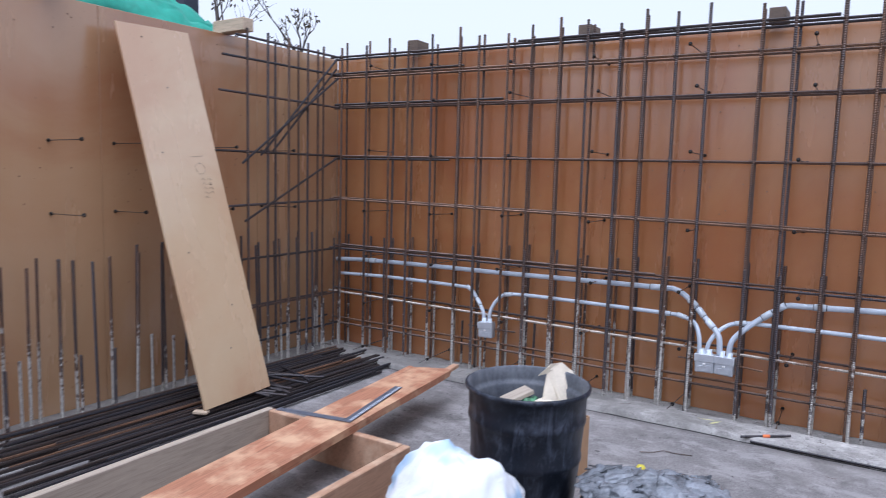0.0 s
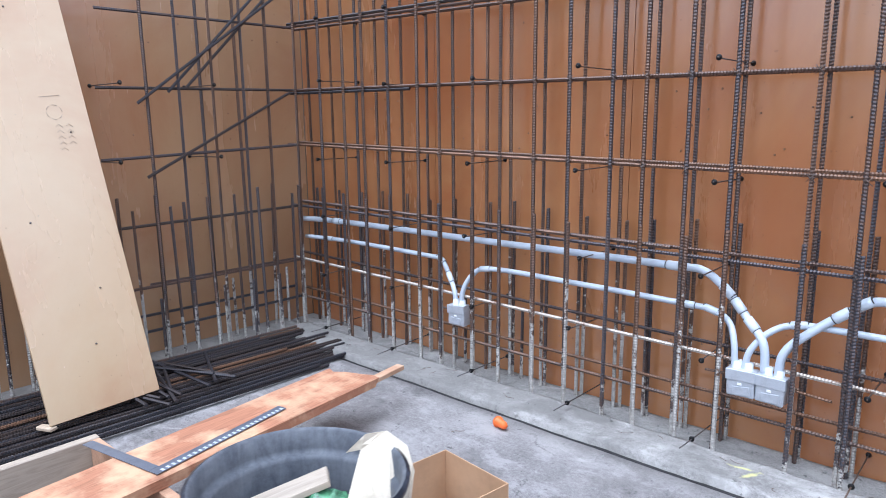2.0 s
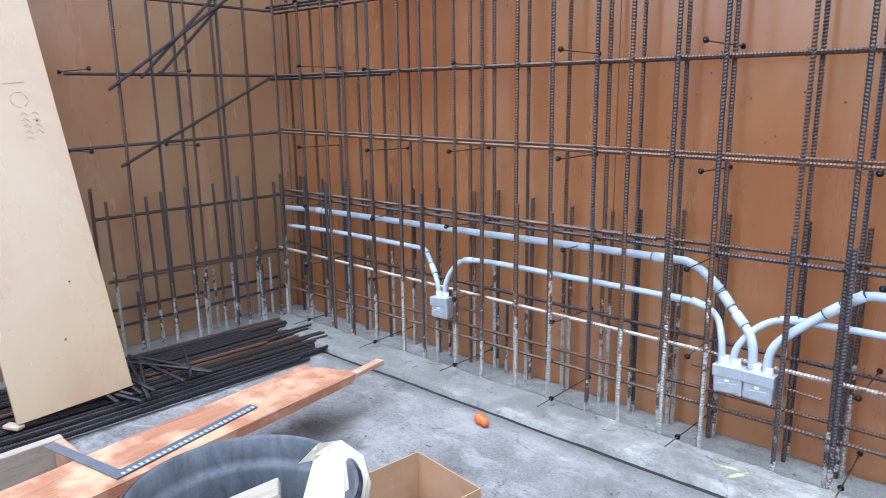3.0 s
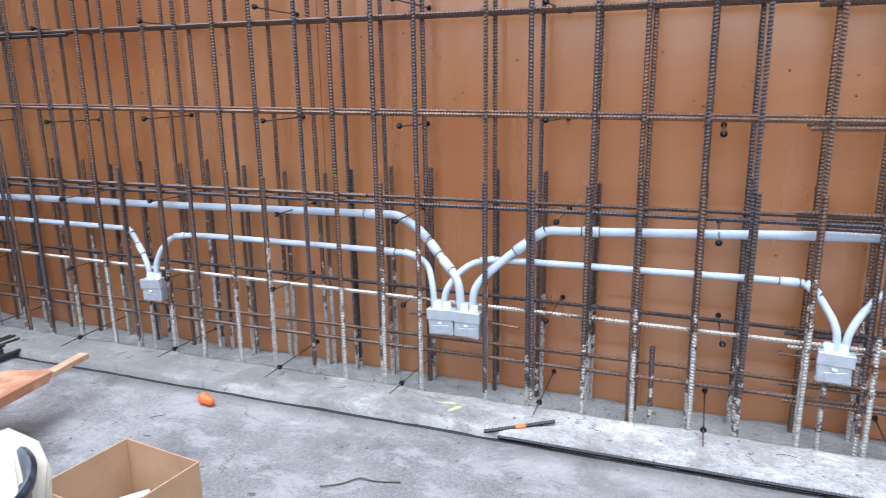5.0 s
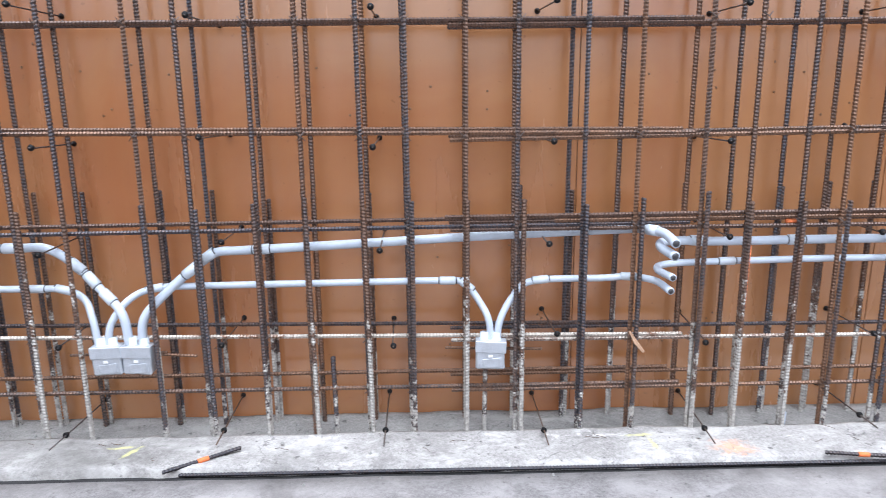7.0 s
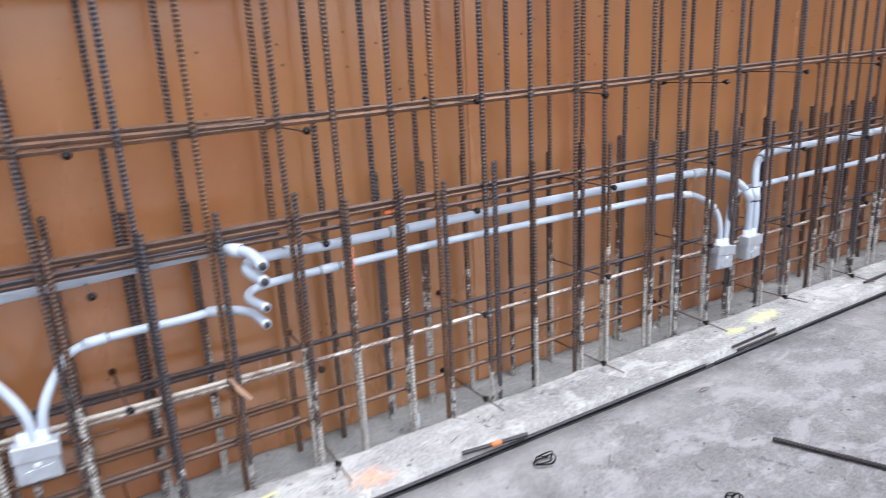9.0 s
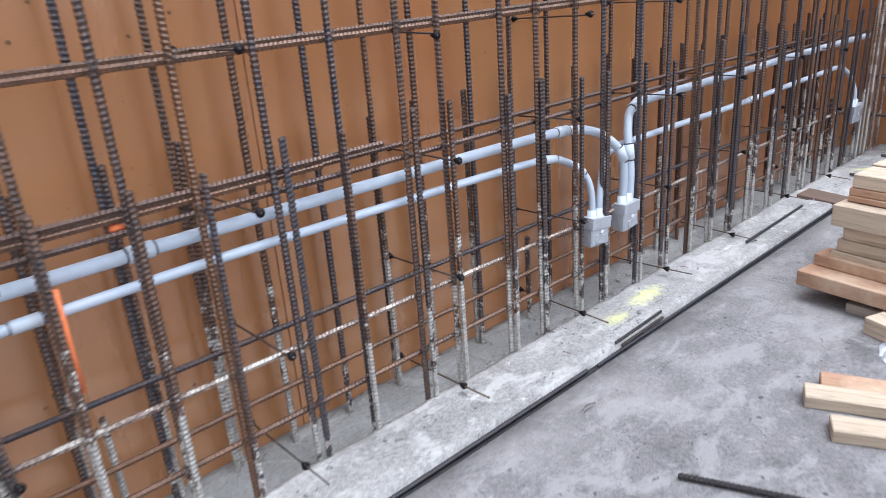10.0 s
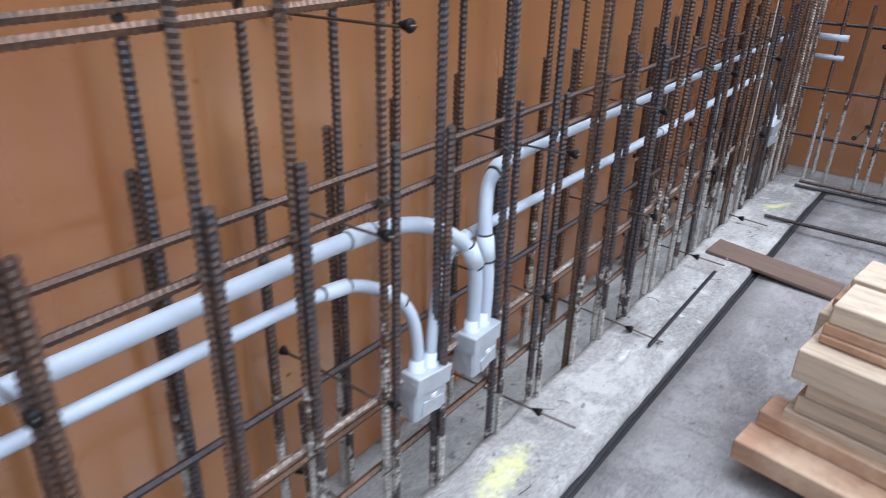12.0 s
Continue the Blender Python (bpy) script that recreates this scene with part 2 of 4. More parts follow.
SPRAY_YELLOW, SPRAY_ORANGE = (0.72, 0.70, 0.27), (0.78, 0.36, 0.20)
PLY = mat_formply("form_ply", (0.405, 0.176, 0.068))
PLY_TAN = mat_formply("form_ply_tan", (0.44, 0.258, 0.136))
BOARD = mat_formply("loose_board_face", (0.565, 0.405, 0.25))
FLOOR = mat_concrete("slab_concrete", (0.066, 0.060, 0.060), (0.180, 0.168, 0.168), (0.345, 0.328, 0.326), gritty=0.18, dust=(0.38, 0.356, 0.346))
STRIP = mat_concrete("curb_concrete", (0.118, 0.110, 0.106), (0.31, 0.293, 0.282), (0.56, 0.54, 0.52), 0.6, gritty=0.18, mud=(0.15, 0.143, 0.135), marks=(
    (-0.81, 4.14, 0.07, 0.014, 8, SPRAY_YELLOW), (-0.76, 4.10, 0.06, 0.016, 65, SPRAY_YELLOW), (1.13, 4.165, 0.07, 0.012, 0, SPRAY_YELLOW),
    (1.16, 4.09, 0.075, 0.012, 97, SPRAY_YELLOW), (3.54, 4.125, 0.16, 0.055, 5, SPRAY_YELLOW), (3.30, 4.10, 0.085, 0.045, 0, SPRAY_YELLOW),
    (5.87, 4.10, 0.13, 0.03, -30, SPRAY_YELLOW), (1.445, 4.06, 0.10, 0.07, -10, SPRAY_ORANGE)))
BED = mat_concrete("rough_concrete", (0.125, 0.121, 0.116), (0.255, 0.249, 0.240), (0.40, 0.39, 0.375), 0.3, 0.8)
EARTH = mat_plain("earth", (0.16, 0.13, 0.10), 0.95, scale=3)
STEEL = mat_steel("rebar_steel", (0.044, 0.042, 0.045), (0.165, 0.088, 0.052), 0.46, 0.66, 0.95)
STEEL_RUSTY = mat_steel("rebar_rust", (0.055, 0.042, 0.036), (0.21, 0.108, 0.06), 0.42, 0.62, 0.0)
STEEL_ROW = mat_steel("rebar_row", (0.037, 0.034, 0.037), (0.13, 0.068, 0.042), 0.42, 0.66, 0.0)
STEEL_DARK = mat_steel("rebar_dark", (0.026, 0.025, 0.028), (0.055, 0.034, 0.025), 0.55, 0.75)
STEEL_CEMENT = mat_steel("rebar_slurry", (0.12, 0.085, 0.065), (0.56, 0.51, 0.45), 0.535, 0.565)
WIRE = mat_steel("tie_steel", (0.06, 0.055, 0.052), (0.13, 0.075, 0.045), 0.5, 0.7)
CONE = mat_plain("black_cone", (0.007, 0.007, 0.008), 0.45, spec=0.2)
PVC = mat_plain("grey_pvc", (0.53, 0.59, 0.68), 0.38, vary=0.10, scale=9, bumpy=0.03)
PVC_CUT = mat_plain("pvc_coupling", (0.60, 0.66, 0.73), 0.4, vary=0.08)
TAPE = mat_plain("duct_tape", (0.50, 0.53, 0.58), 0.33, 0.3, vary=0.18, scale=25, bumpy=0.5)
TAPE_AND_BORE_BLACK = mat_plain("dark_joint_and_bore", (0.05, 0.05, 0.055), 0.5)
WHITE = mat_plain("white_sticker", (0.8, 0.8, 0.8), 0.5, vary=0.05)
BRASS = mat_plain("nail_head", (0.20, 0.105, 0.052), 0.4, 0.3)
PINE = mat_wood("pine", (0.60, 0.475, 0.35), vary=0.45)
PINE_RED = mat_wood("red_fir", (0.46, 0.27, 0.17), stain=(0.60, 0.44, 0.31))
STUB_WOOD = mat_wood("dark_timber", (0.15, 0.11, 0.085))
PLANK_DARK = mat_wood("stained_plank", (0.16, 0.105, 0.08))
PINE_GREY = mat_wood("weathered_pine", (0.42, 0.35, 0.28))
PLANK = mat_wood("plank_red", (0.44, 0.195, 0.110), (12, 1, 12), 0.5, (0.64, 0.42, 0.26))
RUBBER = mat_barrel("black_rubber", (0.011, 0.014, 0.022), (0.13, 0.15, 0.20), 0.34, 0.50, 0.72)
RUBBER_IN = mat_barrel("dusty_rubber", (0.075, 0.082, 0.10), (0.22, 0.23, 0.255), 0.6, 0.42, 0.78)
CARD = mat_plain("cardboard", (0.47, 0.29, 0.165), 0.85, vary=0.12)
PAPER = mat_plain("torn_paper", (0.72, 0.64, 0.52), 0.8, vary=0.25)
SCRAP = mat_plain("dusty_scraps", (0.24, 0.245, 0.25), 0.6, vary=0.75, scale=16)
FOIL = mat_plain("green_wrapper", (0.10, 0.26, 0.14), 0.25, vary=0.9, scale=34)
PLASTIC = mat_plain("white_plastic", (0.66, 0.70, 0.75), 0.35, vary=0.12, scale=6, bumpy=0.2)
DARK_PLASTIC = mat_plain("dark_film", (0.035, 0.038, 0.045), 0.16, vary=0.8, scale=9, bumpy=0.5)
CLEAR = mat_plain("grey_film", (0.20, 0.215, 0.24), 0.14, vary=0.85, scale=14, bumpy=0.6)
BAG_WHITE = mat_print("printed_bag", (0.78, 0.81, 0.85), (0.25, 0.45, 0.68))
# near-black colour for the shade down in the slab joint
JOINT = mat_plain("joint_shade", (0.022, 0.021, 0.022), 0.9, vary=0.7, scale=18, bumpy=0.6)
YELLOW = mat_plain("yellow_plastic", (0.62, 0.54, 0.07), 0.4, vary=0.15)
ORANGE = mat_plain("orange_plastic", (0.85, 0.16, 0.03), 0.45, vary=0.15)
ORANGE_PAINT = mat_plain("orange_paint", (0.85, 0.22, 0.07), 0.7, vary=0.15)
RULE = mat_plain("blued_steel", (0.17, 0.19, 0.24), 0.4, 0.5)
TARP = mat_plain("green_tarp", (0.03, 0.33, 0.24), 0.55, vary=0.4, scale=4, bumpy=0.3)
POST = mat_plain("navy_post", (0.02, 0.025, 0.05), 0.5)
BARK = mat_plain("bark", (0.10, 0.085, 0.075), 0.9)
LEAF = mat_plain("dry_leaf", (0.11, 0.09, 0.06), 0.8, vary=0.5)
PLEAT = mat_plain("pleated_paper", (0.42, 0.43, 0.45), 0.8, vary=0.2)
PVC_RING = mat_plain("ring_rubber", (0.22, 0.23, 0.26), 0.5)
INK = mat_plain("pencil", (0.30, 0.24, 0.19), 0.8)


# ---- mesh helpers ----
def mesh_of(name, verts, faces, material, smooth=False):
    me = bpy.data.meshes.new(name)
    me.from_pydata([tuple(v) for v in verts], [], faces)
    me.materials.append(material)
    if smooth:
        me.polygons.foreach_set("use_smooth", [True] * len(me.polygons))
    me.update()
    return me


def from_bm(name, bm, material, smooth=False):
    me = bpy.data.meshes.new(name)
    bm.to_mesh(me)
    bm.free()
    me.materials.append(material)
    if smooth:
        me.polygons.foreach_set("use_smooth", [True] * len(me.polygons))
    return me


def put(name, me, parent=None, m=None, label=""):
    ob = new(name, me)
    if parent:
        ob.parent = parent
    if m is not None:
        ob.matrix_basis = m
    return tagged(ob, label)


def empty(name, m=None, **tags):
    ob = new(name)
    ob.empty_display_size = 0.1
    if m is not None:
        ob.matrix_basis = m
    return tagged(ob, **tags)


def box_bm(x0, x1, y0, y1, z0, z1, bevel=0.0, bm=None):
    b = bmesh.new()
    bmesh.ops.create_cube(b, size=1.0)
    for v in b.verts:
        v.co = Vector(((x0, x1)[v.co.x > 0], (y0, y1)[v.co.y > 0], (z0, z1)[v.co.z > 0]))
    if bevel:
        bmesh.ops.bevel(b, geom=b.edges[:], offset=bevel, segments=1, affect="EDGES")
    if bm is None:
        return b
    tmp = bpy.data.meshes.new("tmp")
    b.to_mesh(tmp)
    b.free()
    bm.from_mesh(tmp)
    bpy.data.meshes.remove(tmp)
    return bm


def box(name, dims, material, parent=None, m=None, label="", bevel=0.003):
    return put(name, from_bm(name, box_bm(*dims, bevel), material), parent, m, label)


def sweep(points, radii, sides=10, caps=True):
    """Vertices and faces of a round bar along a line; radii a number or one for each point."""
    pts = [Vector(p) for p in points]
    rad = radii if isinstance(radii, (list, tuple)) else [radii] * len(pts)
    verts, faces = [], []
    side = None
    for i, p in enumerate(pts):
        a, b = pts[max(i - 1, 0)], pts[min(i + 1, len(pts) - 1)]
        d = (b - a).normalized()
        if side is None:
            side = d.orthogonal().normalized()
        side = (side - d * side.dot(d)).normalized()
        up = d.cross(side)
        for k in range(sides):
            t = 2 * math.pi * k / sides
            verts.append(p + (side * math.cos(t) + up * math.sin(t)) * rad[i])
    for i in range(len(pts) - 1):
        for k in range(sides):
            k2 = (k + 1) % sides
            faces.append((i * sides + k, i * sides + k2, (i + 1) * sides + k2, (i + 1) * sides + k))
    if caps:
        faces.append(tuple(reversed(range(sides))))
        faces.append(tuple(range((len(pts) - 1) * sides, len(pts) * sides)))
    return verts, faces


def rod(name, points, radii, material, parent=None, sides=10, label="", smooth=True):
    v, f = sweep(points, radii, sides)
    return put(name, mesh_of(name, v, f, material, smooth), parent, None, label)


def smooth_line(points, per=6):
    """A rounded line through the points."""
    p = [Vector(q) for q in points]
    p = [p[0] * 2 - p[1]] + p + [p[-1] * 2 - p[-2]]
    out = []
    for i in range(1, len(p) - 2):
        for k in range(per):
            t = k / per
            out.append(0.5 * (2 * p[i] + (p[i + 1] - p[i - 1]) * t + (2 * p[i - 1] - 5 * p[i] + 4 * p[i + 1] - p[i + 2]) * t * t
                              + (3 * p[i] - p[i - 1] - 3 * p[i + 1] + p[i + 2]) * t ** 3))
    return out + [p[-2]]


bars_made = {}


def rebar_mesh(length, r, material):
    """A deformed bar along z from 0 to length, with a raised rib every 12.5 mm."""
    key = (round(length, 2), r, material.name)
    if key not in bars_made:
        pitch = 0.0125
        n = max(2, int(length / pitch))
        pts, rad = [], []
        for i in range(n):
            z = length * i / n
            pts += [(0, 0, z), (0, 0, z + pitch * 0.55)]
            rad += [r * 0.86, r * 1.13]
        pts.append((0, 0, length))
        rad.append(r * 0.88)
        v, f = sweep(pts, rad, 6)
        # ribs run at a slant round the bar
        v = [q + Vector((0, 0, 0.22 * q.x)) for q in v]
        bars_made[key] = mesh_of("bar", v, f, material)
    return bars_made[key]


def bar_between(name, a, b, r, material, parent=None, label=""):
    a, b = Vector(a), Vector(b)
    d = b - a
    m = Matrix.Translation(a) @ d.to_track_quat("Z", "Y").to_matrix().to_4x4()
    return put(name, rebar_mesh(d.length, r, material), parent, m, label)


def lathe(profile, sides=40):
    verts, faces = [], []
    for r, z in profile:
        for k in range(sides):
            t = 2 * math.pi * k / sides
            verts.append((r * math.cos(t), r * math.sin(t), z))
    for i in range(len(profile) - 1):
        for k in range(sides):
            k2 = (k + 1) % sides
            faces.append((i * sides + k, i * sides + k2, (i + 1) * sides + k2, (i + 1) * sides + k))
    return verts, faces


def crumple(name, nx, ny, size, height, material, seed, parent=None, m=None, label="", fold=1.0):
    """A creased sheet that lies in a heap: a fine grid lifted by sharp and soft noise, with a hem turned down all round."""
    verts, faces = [], []
    for j in range(ny):
        for i in range(nx):
            u, w = i / (nx - 1) * 2 - 1, j / (ny - 1) * 2 - 1
            e = max(abs(u), abs(w))
            q = Vector((u * 1.7 * fold + seed, w * 1.7 * fold, seed * 0.3))
            n = noise.noise(q) * 0.4 + abs(noise.noise(q * 2.3)) * 0.35 + abs(noise.noise(q * 5.1)) * 0.16
            dome = max(0.0, 1 - e ** 2.2)
            z = height * dome * (0.55 + n) + 0.012 * (1 - dome) * noise.noise(q * 4)
            off = Vector((noise.noise(q * 1.9 + Vector((5, 0, 0))), noise.noise(q * 1.9 + Vector((0, 9, 0))))) * 0.16
            k = 1 - 0.2 * (abs(u * w))
            verts.append(((u * k + off[0]) * size[0] / 2, (w * k + off[1]) * size[1] / 2, max(z, 0.002)))
    for j in range(ny - 1):
        for i in range(nx - 1):
            a = j * nx + i
            faces.append((a, a + 1, a + nx + 1, a + nx))
    me = mesh_of(name, verts, faces, material, True)
    ob = put(name, me, parent, m, label)
    mod = ob.modifiers.new("thickness", "SOLIDIFY")
    mod.thickness = 0.002
    return ob

# ---- structure ----
NORTH, WEST, EAST, SOUTH = 4.48, -3.96, 6.62, -1.3
WALL_TOP = 2.348
rng = random.Random(7)


def relief(x0, x1, y0, y1, top, depth, material, name, label, step=0.06, amp=0.004, edge=0.0):
    """A poured slab with an uneven top, ragged edges and closed sides."""
    nx, ny = max(2, int((x1 - x0) / step)), max(2, int((y1 - y0) / step))
    verts, faces = [], []
    for j in range(ny + 1):
        for i in range(nx + 1):
            x, y = x0 + (x1 - x0) * i / nx, y0 + (y1 - y0) * j / ny
            q = Vector((x * 3.1, y * 3.1, top))
            z = top + amp * (noise.noise(q) + 0.6 * noise.noise(q * 3.3))
            if edge and j in (0, ny):
                y += edge * noise.noise(Vector((x * 9, y, 1)))
                z -= edge * 0.6
            verts.append((x, y, z))
    w = nx + 1
    for j in range(ny):
        for i in range(nx):
            a = j * w + i
            faces.append((a, a + 1, a + w + 1, a + w))
    ring = [i for i in range(w)] + [j * w + nx for j in range(1, ny + 1)] + [ny * w + i for i in range(nx - 1, -1, -1)] + [j * w for j in range(ny - 1, 0, -1)]
    base = len(verts)
    for k in ring:
        verts.append((verts[k][0], verts[k][1], top - depth))
    n = len(ring)
    for k in range(n):
        faces.append((ring[k], base + k, base + (k + 1) % n, ring[(k + 1) % n]))
    faces.append(tuple(range(base + n - 1, base - 1, -1)))
    ob = put(name, mesh_of(name, verts, faces, material, True))
    return tagged(ob, label, name.split("_")[0], kind="structure")


box_ground = mesh_of("ground", [(-600, -600, -0.2), (600, -600, -0.2), (600, 600, -0.2), (-600, 600, -0.2)], [(0, 1, 2, 3)], EARTH)
tagged(put("ground", box_ground), "brown bare earth round the building pit", "ground", kind="structure")
relief(WEST + 0.25, EAST - 0.24, SOUTH, 3.961, 0.0, 0.15, FLOOR, "floor", "grey trowelled concrete slab with stains and pale smears", 0.09, 0.0025)
relief(WEST + 0.25, EAST - 0.24, 3.988, 4.235, 0.03, 0.18, STRIP, "pavement_curb", "pale rough concrete strip along the wall foot", 0.02, 0.008, 0.009)
# black strip laid in the open gap so that it looks deep and shaded
relief(WEST + 0.25, EAST - 0.24, 3.9615, 3.9875, -0.004, 0.12, JOINT, "trim_joint", "near-black crumbling strip standing in for the shade of the slab joint", 0.012, 0.004)
relief(WEST, EAST, 4.236, NORTH + 0.005, -0.012, 0.14, BED, "pavement_bed", "dark rough concrete bed where the bars stand", 0.03, 0.010, 0.006)
relief(WEST, WEST + 0.248, SOUTH, 4.234, 0.012, 0.16, STRIP, "pavement_bed_west", "pale rough concrete bed along the west forms", 0.05, 0.006)
relief(EAST - 0.238, EAST, SOUTH, 4.234, 0.015, 0.16, BED, "pavement_bed_east", "rough concrete bed along the east forms", 0.05, 0.008)


def form_wall(name, origin, length, turn, material, label, nails=True, high=WALL_TOP):
    """Form plywood sheets 1.22 m wide on a stud backing. Local x runs along the wall, local -y faces the pit."""
    m = pose(*origin, 0, 0, turn)
    wall = box(name, (0, length, 0.02, 0.13, -0.15, high - 0.012), PINE_GREY, None, m, "", 0.002)
    tagged(wall, label, "wall", kind="structure")
    x, k = 0.0, 0
    while x < length - 0.01:
        w = min(1.22, length - x)
        top = high + rng.uniform(-0.004, 0.004)
        p = box("panel", (x + 0.0012, x + w - 0.0012, 0, 0.019, -0.02, top), material, wall, None, "", 0.0015)
        if nails:
            verts, faces = [], []
            for gx in (0.28, 0.64, 0.98):
                for gz in (0.34, 0.72, 1.28, 1.44, 1.86, 2.2):
                    if gx < w:
                        for _ in range(rng.choice((0, 1, 2, 2, 3))):
                            cx, cz = x + gx + rng.uniform(-0.13, 0.13), gz + rng.uniform(-0.08, 0.08)
                            b = len(verts)
                            for t in range(6):
                                a = t * math.pi / 3
                                verts += [(cx + 0.005 * math.cos(a), -0.0004, cz + 0.005 * math.sin(a)), (cx + 0.0035 * math.cos(a), -0.003, cz + 0.0035 * math.sin(a))]
                            for t in range(6):
                                t2 = (t + 1) % 6
                                faces.append((b + 2 * t, b + 2 * t2, b + 2 * t2 + 1, b + 2 * t + 1))
                            faces.append(tuple(b + 2 * t + 1 for t in range(6)))
            if verts:
                nh = put("nail_heads", mesh_of("nail_heads", verts, faces, BRASS), wall)
                tagged(nh, kind="stuff")
        x, k = x + w, k + 1
    return wall


form_wall("wall_north", (WEST + 0.002, NORTH, 0), EAST - WEST - 0.004, 0, PLY, "orange-brown oiled form plywood wall with faint sheet joints")
form_wall("wall_west", (WEST, SOUTH, 0), NORTH - SOUTH - 0.002, 90, PLY_TAN, "tan form plywood wall behind the leaning board")
form_wall("wall_east", (EAST, NORTH - 0.002, 0), NORTH - SOUTH - 0.002, -90, PLY, "orange-brown form plywood wall at the far end")
# added, never in view: set near and low to shape light on the north forms
form_wall("wall_south", (EAST, SOUTH - 0.02, 0), EAST - WEST, 180, PLY_TAN, "unseen plywood wall added to close the pit and shape its light", False, 1.7)

# ---- reinforcement ----
FRONT, BACK = 4.25, 4.405
BAR = 0.0093
# height of each row at the west end, at the lap and at the east end
ROWS = ((0.200, 0.203, 0.195), (0.455, 0.400, 0.365), (0.808, 0.832, 0.808), (1.206, 1.152, 1.192), (1.550, 1.548, 1.550), (1.938, 1.932, 1.930), (2.180, 2.170, 2.165), (2.325, 2.316, 2.312))
FRONT_X = [-3.725, -3.473, -3.254, -3.079, -2.867, -2.641, -2.489, -2.264, -2.091, -1.887, -1.698, -1.484, -1.335, -1.145, -0.968, -0.683, -0.502, -0.277, -0.103,
           0.102, 0.267, 0.469, 0.666, 0.898, 1.092, 1.330, 1.510, 1.695, 1.855, 2.055, 2.255, 2.467, 2.605, 2.860, 3.035, 3.238, 3.400, 3.635, 3.838, 4.050, 4.240]
BACK_X = [-3.80, -3.569, -3.339, -3.158, -2.942, -2.739, -2.541, -2.313, -2.146, -1.941, -1.725, -1.512, -1.360, -1.178, -0.995, -0.695, -0.507, -0.288, -0.104,
          0.106, 0.264, 0.480, 0.675, 0.878, 1.066, 1.330, 1.506, 1.702, 1.880, 2.073, 2.278, 2.491, 2.654, 2.889, 3.09, 3.29, 3.47, 3.69, 3.88, 4.09, 4.28]
for line in (FRONT_X, BACK_X):
    line += [4.45 + 0.205 * k + rng.uniform(-0.025, 0.025) for k in range(9)]


def row_height(row, x):
    """Height of a row at x: straight from the west end to the lap, and on to the east end."""
    west, lap, east = row
    return west + (lap - west) * (x + 3.8) / 4.6 if x < 0.8 else lap + (east - lap) * (x - 0.8) / 5.4


def knots(name, places, parent):
    """Twisted tie wire where bars cross: two short bent strands at each crossing, in one mesh."""
    verts, faces = [], []
    for p in places:
        p = Vector(p)
        for s in (-1, 1):
            a = [p + Vector((s * 0.016, -0.004, -0.016)), p + Vector((0, -0.017, 0)), p + Vector((-s * 0.016, -0.004, 0.016))]
            v, f = sweep(a, 0.0016, 4)
            b = len(verts)
            verts += v
            faces += [tuple(i + b for i in q) for q in f]
    ob = put(name, mesh_of(name, verts, faces, WIRE), parent)
    return tagged(ob, kind="stuff")


def mat_of_bars(name, label, y, xs, rows, back, seed, laps=()):
    r = random.Random(seed)
    top = empty(name, Matrix.Translation((0, y, 0)), label=label, category="rebar mat", group="rebar mats of the wall cage")
    for i, x in enumerate(xs):
        lean = r.uniform(-0.004, 0.004)
        steel = STEEL if r.random() < 0.72 else STEEL_RUSTY
        m = pose(x + r.uniform(-0.003, 0.003) - 1.2 * lean, -0.008 if not back else 0.008, -0.03, r.uniform(-0.15, 0.15), math.degrees(lean), r.uniform(0, 360))
        put("vertical_bar", rebar_mesh(r.choice((2.42, 2.46, 2.49)), BAR, steel), top, m)
        put("starter_bar", rebar_mesh(r.choice((0.94, 0.96, 0.98)), BAR, STEEL), top,
            pose(x + r.choice((0.006, 0.010, 0.014, 0.018, -0.004)), -0.026 if not back else 0.027, -0.03, r.uniform(-0.2, 0.2), r.uniform(-0.5, 0.5), r.uniform(0, 360)))
        if r.random() < 0.12:
            put("short_bar", rebar_mesh(r.choice((0.36, 0.42)), BAR, STEEL), top, pose(x + 0.075, 0.012, -0.03, 0, r.uniform(-1, 1), 20))
    d = 0.0095 if not back else -0.0095
    for k, row in enumerate(rows):
        steel = (STEEL_CEMENT if (k == 1 and not back) else (STEEL_ROW if k % 3 else STEEL_RUSTY)) if row[1] < 2.25 else STEEL_DARK
        zz = r.uniform(-0.002, 0.002)
        for a, b, drop in ((xs[0] - 0.12, 1.30, 0.0), (0.42, xs[-1] + 0.06, 0.017)):
            bar_between("horizontal_bar", (a, d, row_height(row, a) + zz - drop), (b, d + 0.001, row_height(row, b) + zz), BAR * 0.92, steel, top)
    for a, b, z, steel in laps:
        bar_between("lap_bar", (a, d + 0.002, z), (b, d, z + 0.004), BAR, steel, top)
    return top


front = mat_of_bars("rebar_mat", "front mat of ribbed rusty steel bars with cement on their feet", FRONT, FRONT_X, ROWS, False, 3,
                    ((-3.8, -2.72, 1.530, STEEL_DARK), (-3.8, -2.3, 1.955, STEEL_DARK), (-3.8, -2.62, 2.195, STEEL_DARK), (0.4, 2.4, 0.862, STEEL_ROW),
                     (0.8, 2.2, 0.845, STEEL_RUSTY), (-3.75, -1.2, 0.843, STEEL_RUSTY), (-2.2, -0.3, 2.335, STEEL_DARK)))
knots("tie_wire", [(x, -0.006, row_height(row, x)) for x in FRONT_X for row in ROWS if rng.random() < 0.8], front)
mat_of_bars("rebar_mat", "rear mat of ribbed reinforcing bars close to the form plywood", BACK, BACK_X, [tuple(z + 0.004 for z in row) for row in ROWS], True, 5)


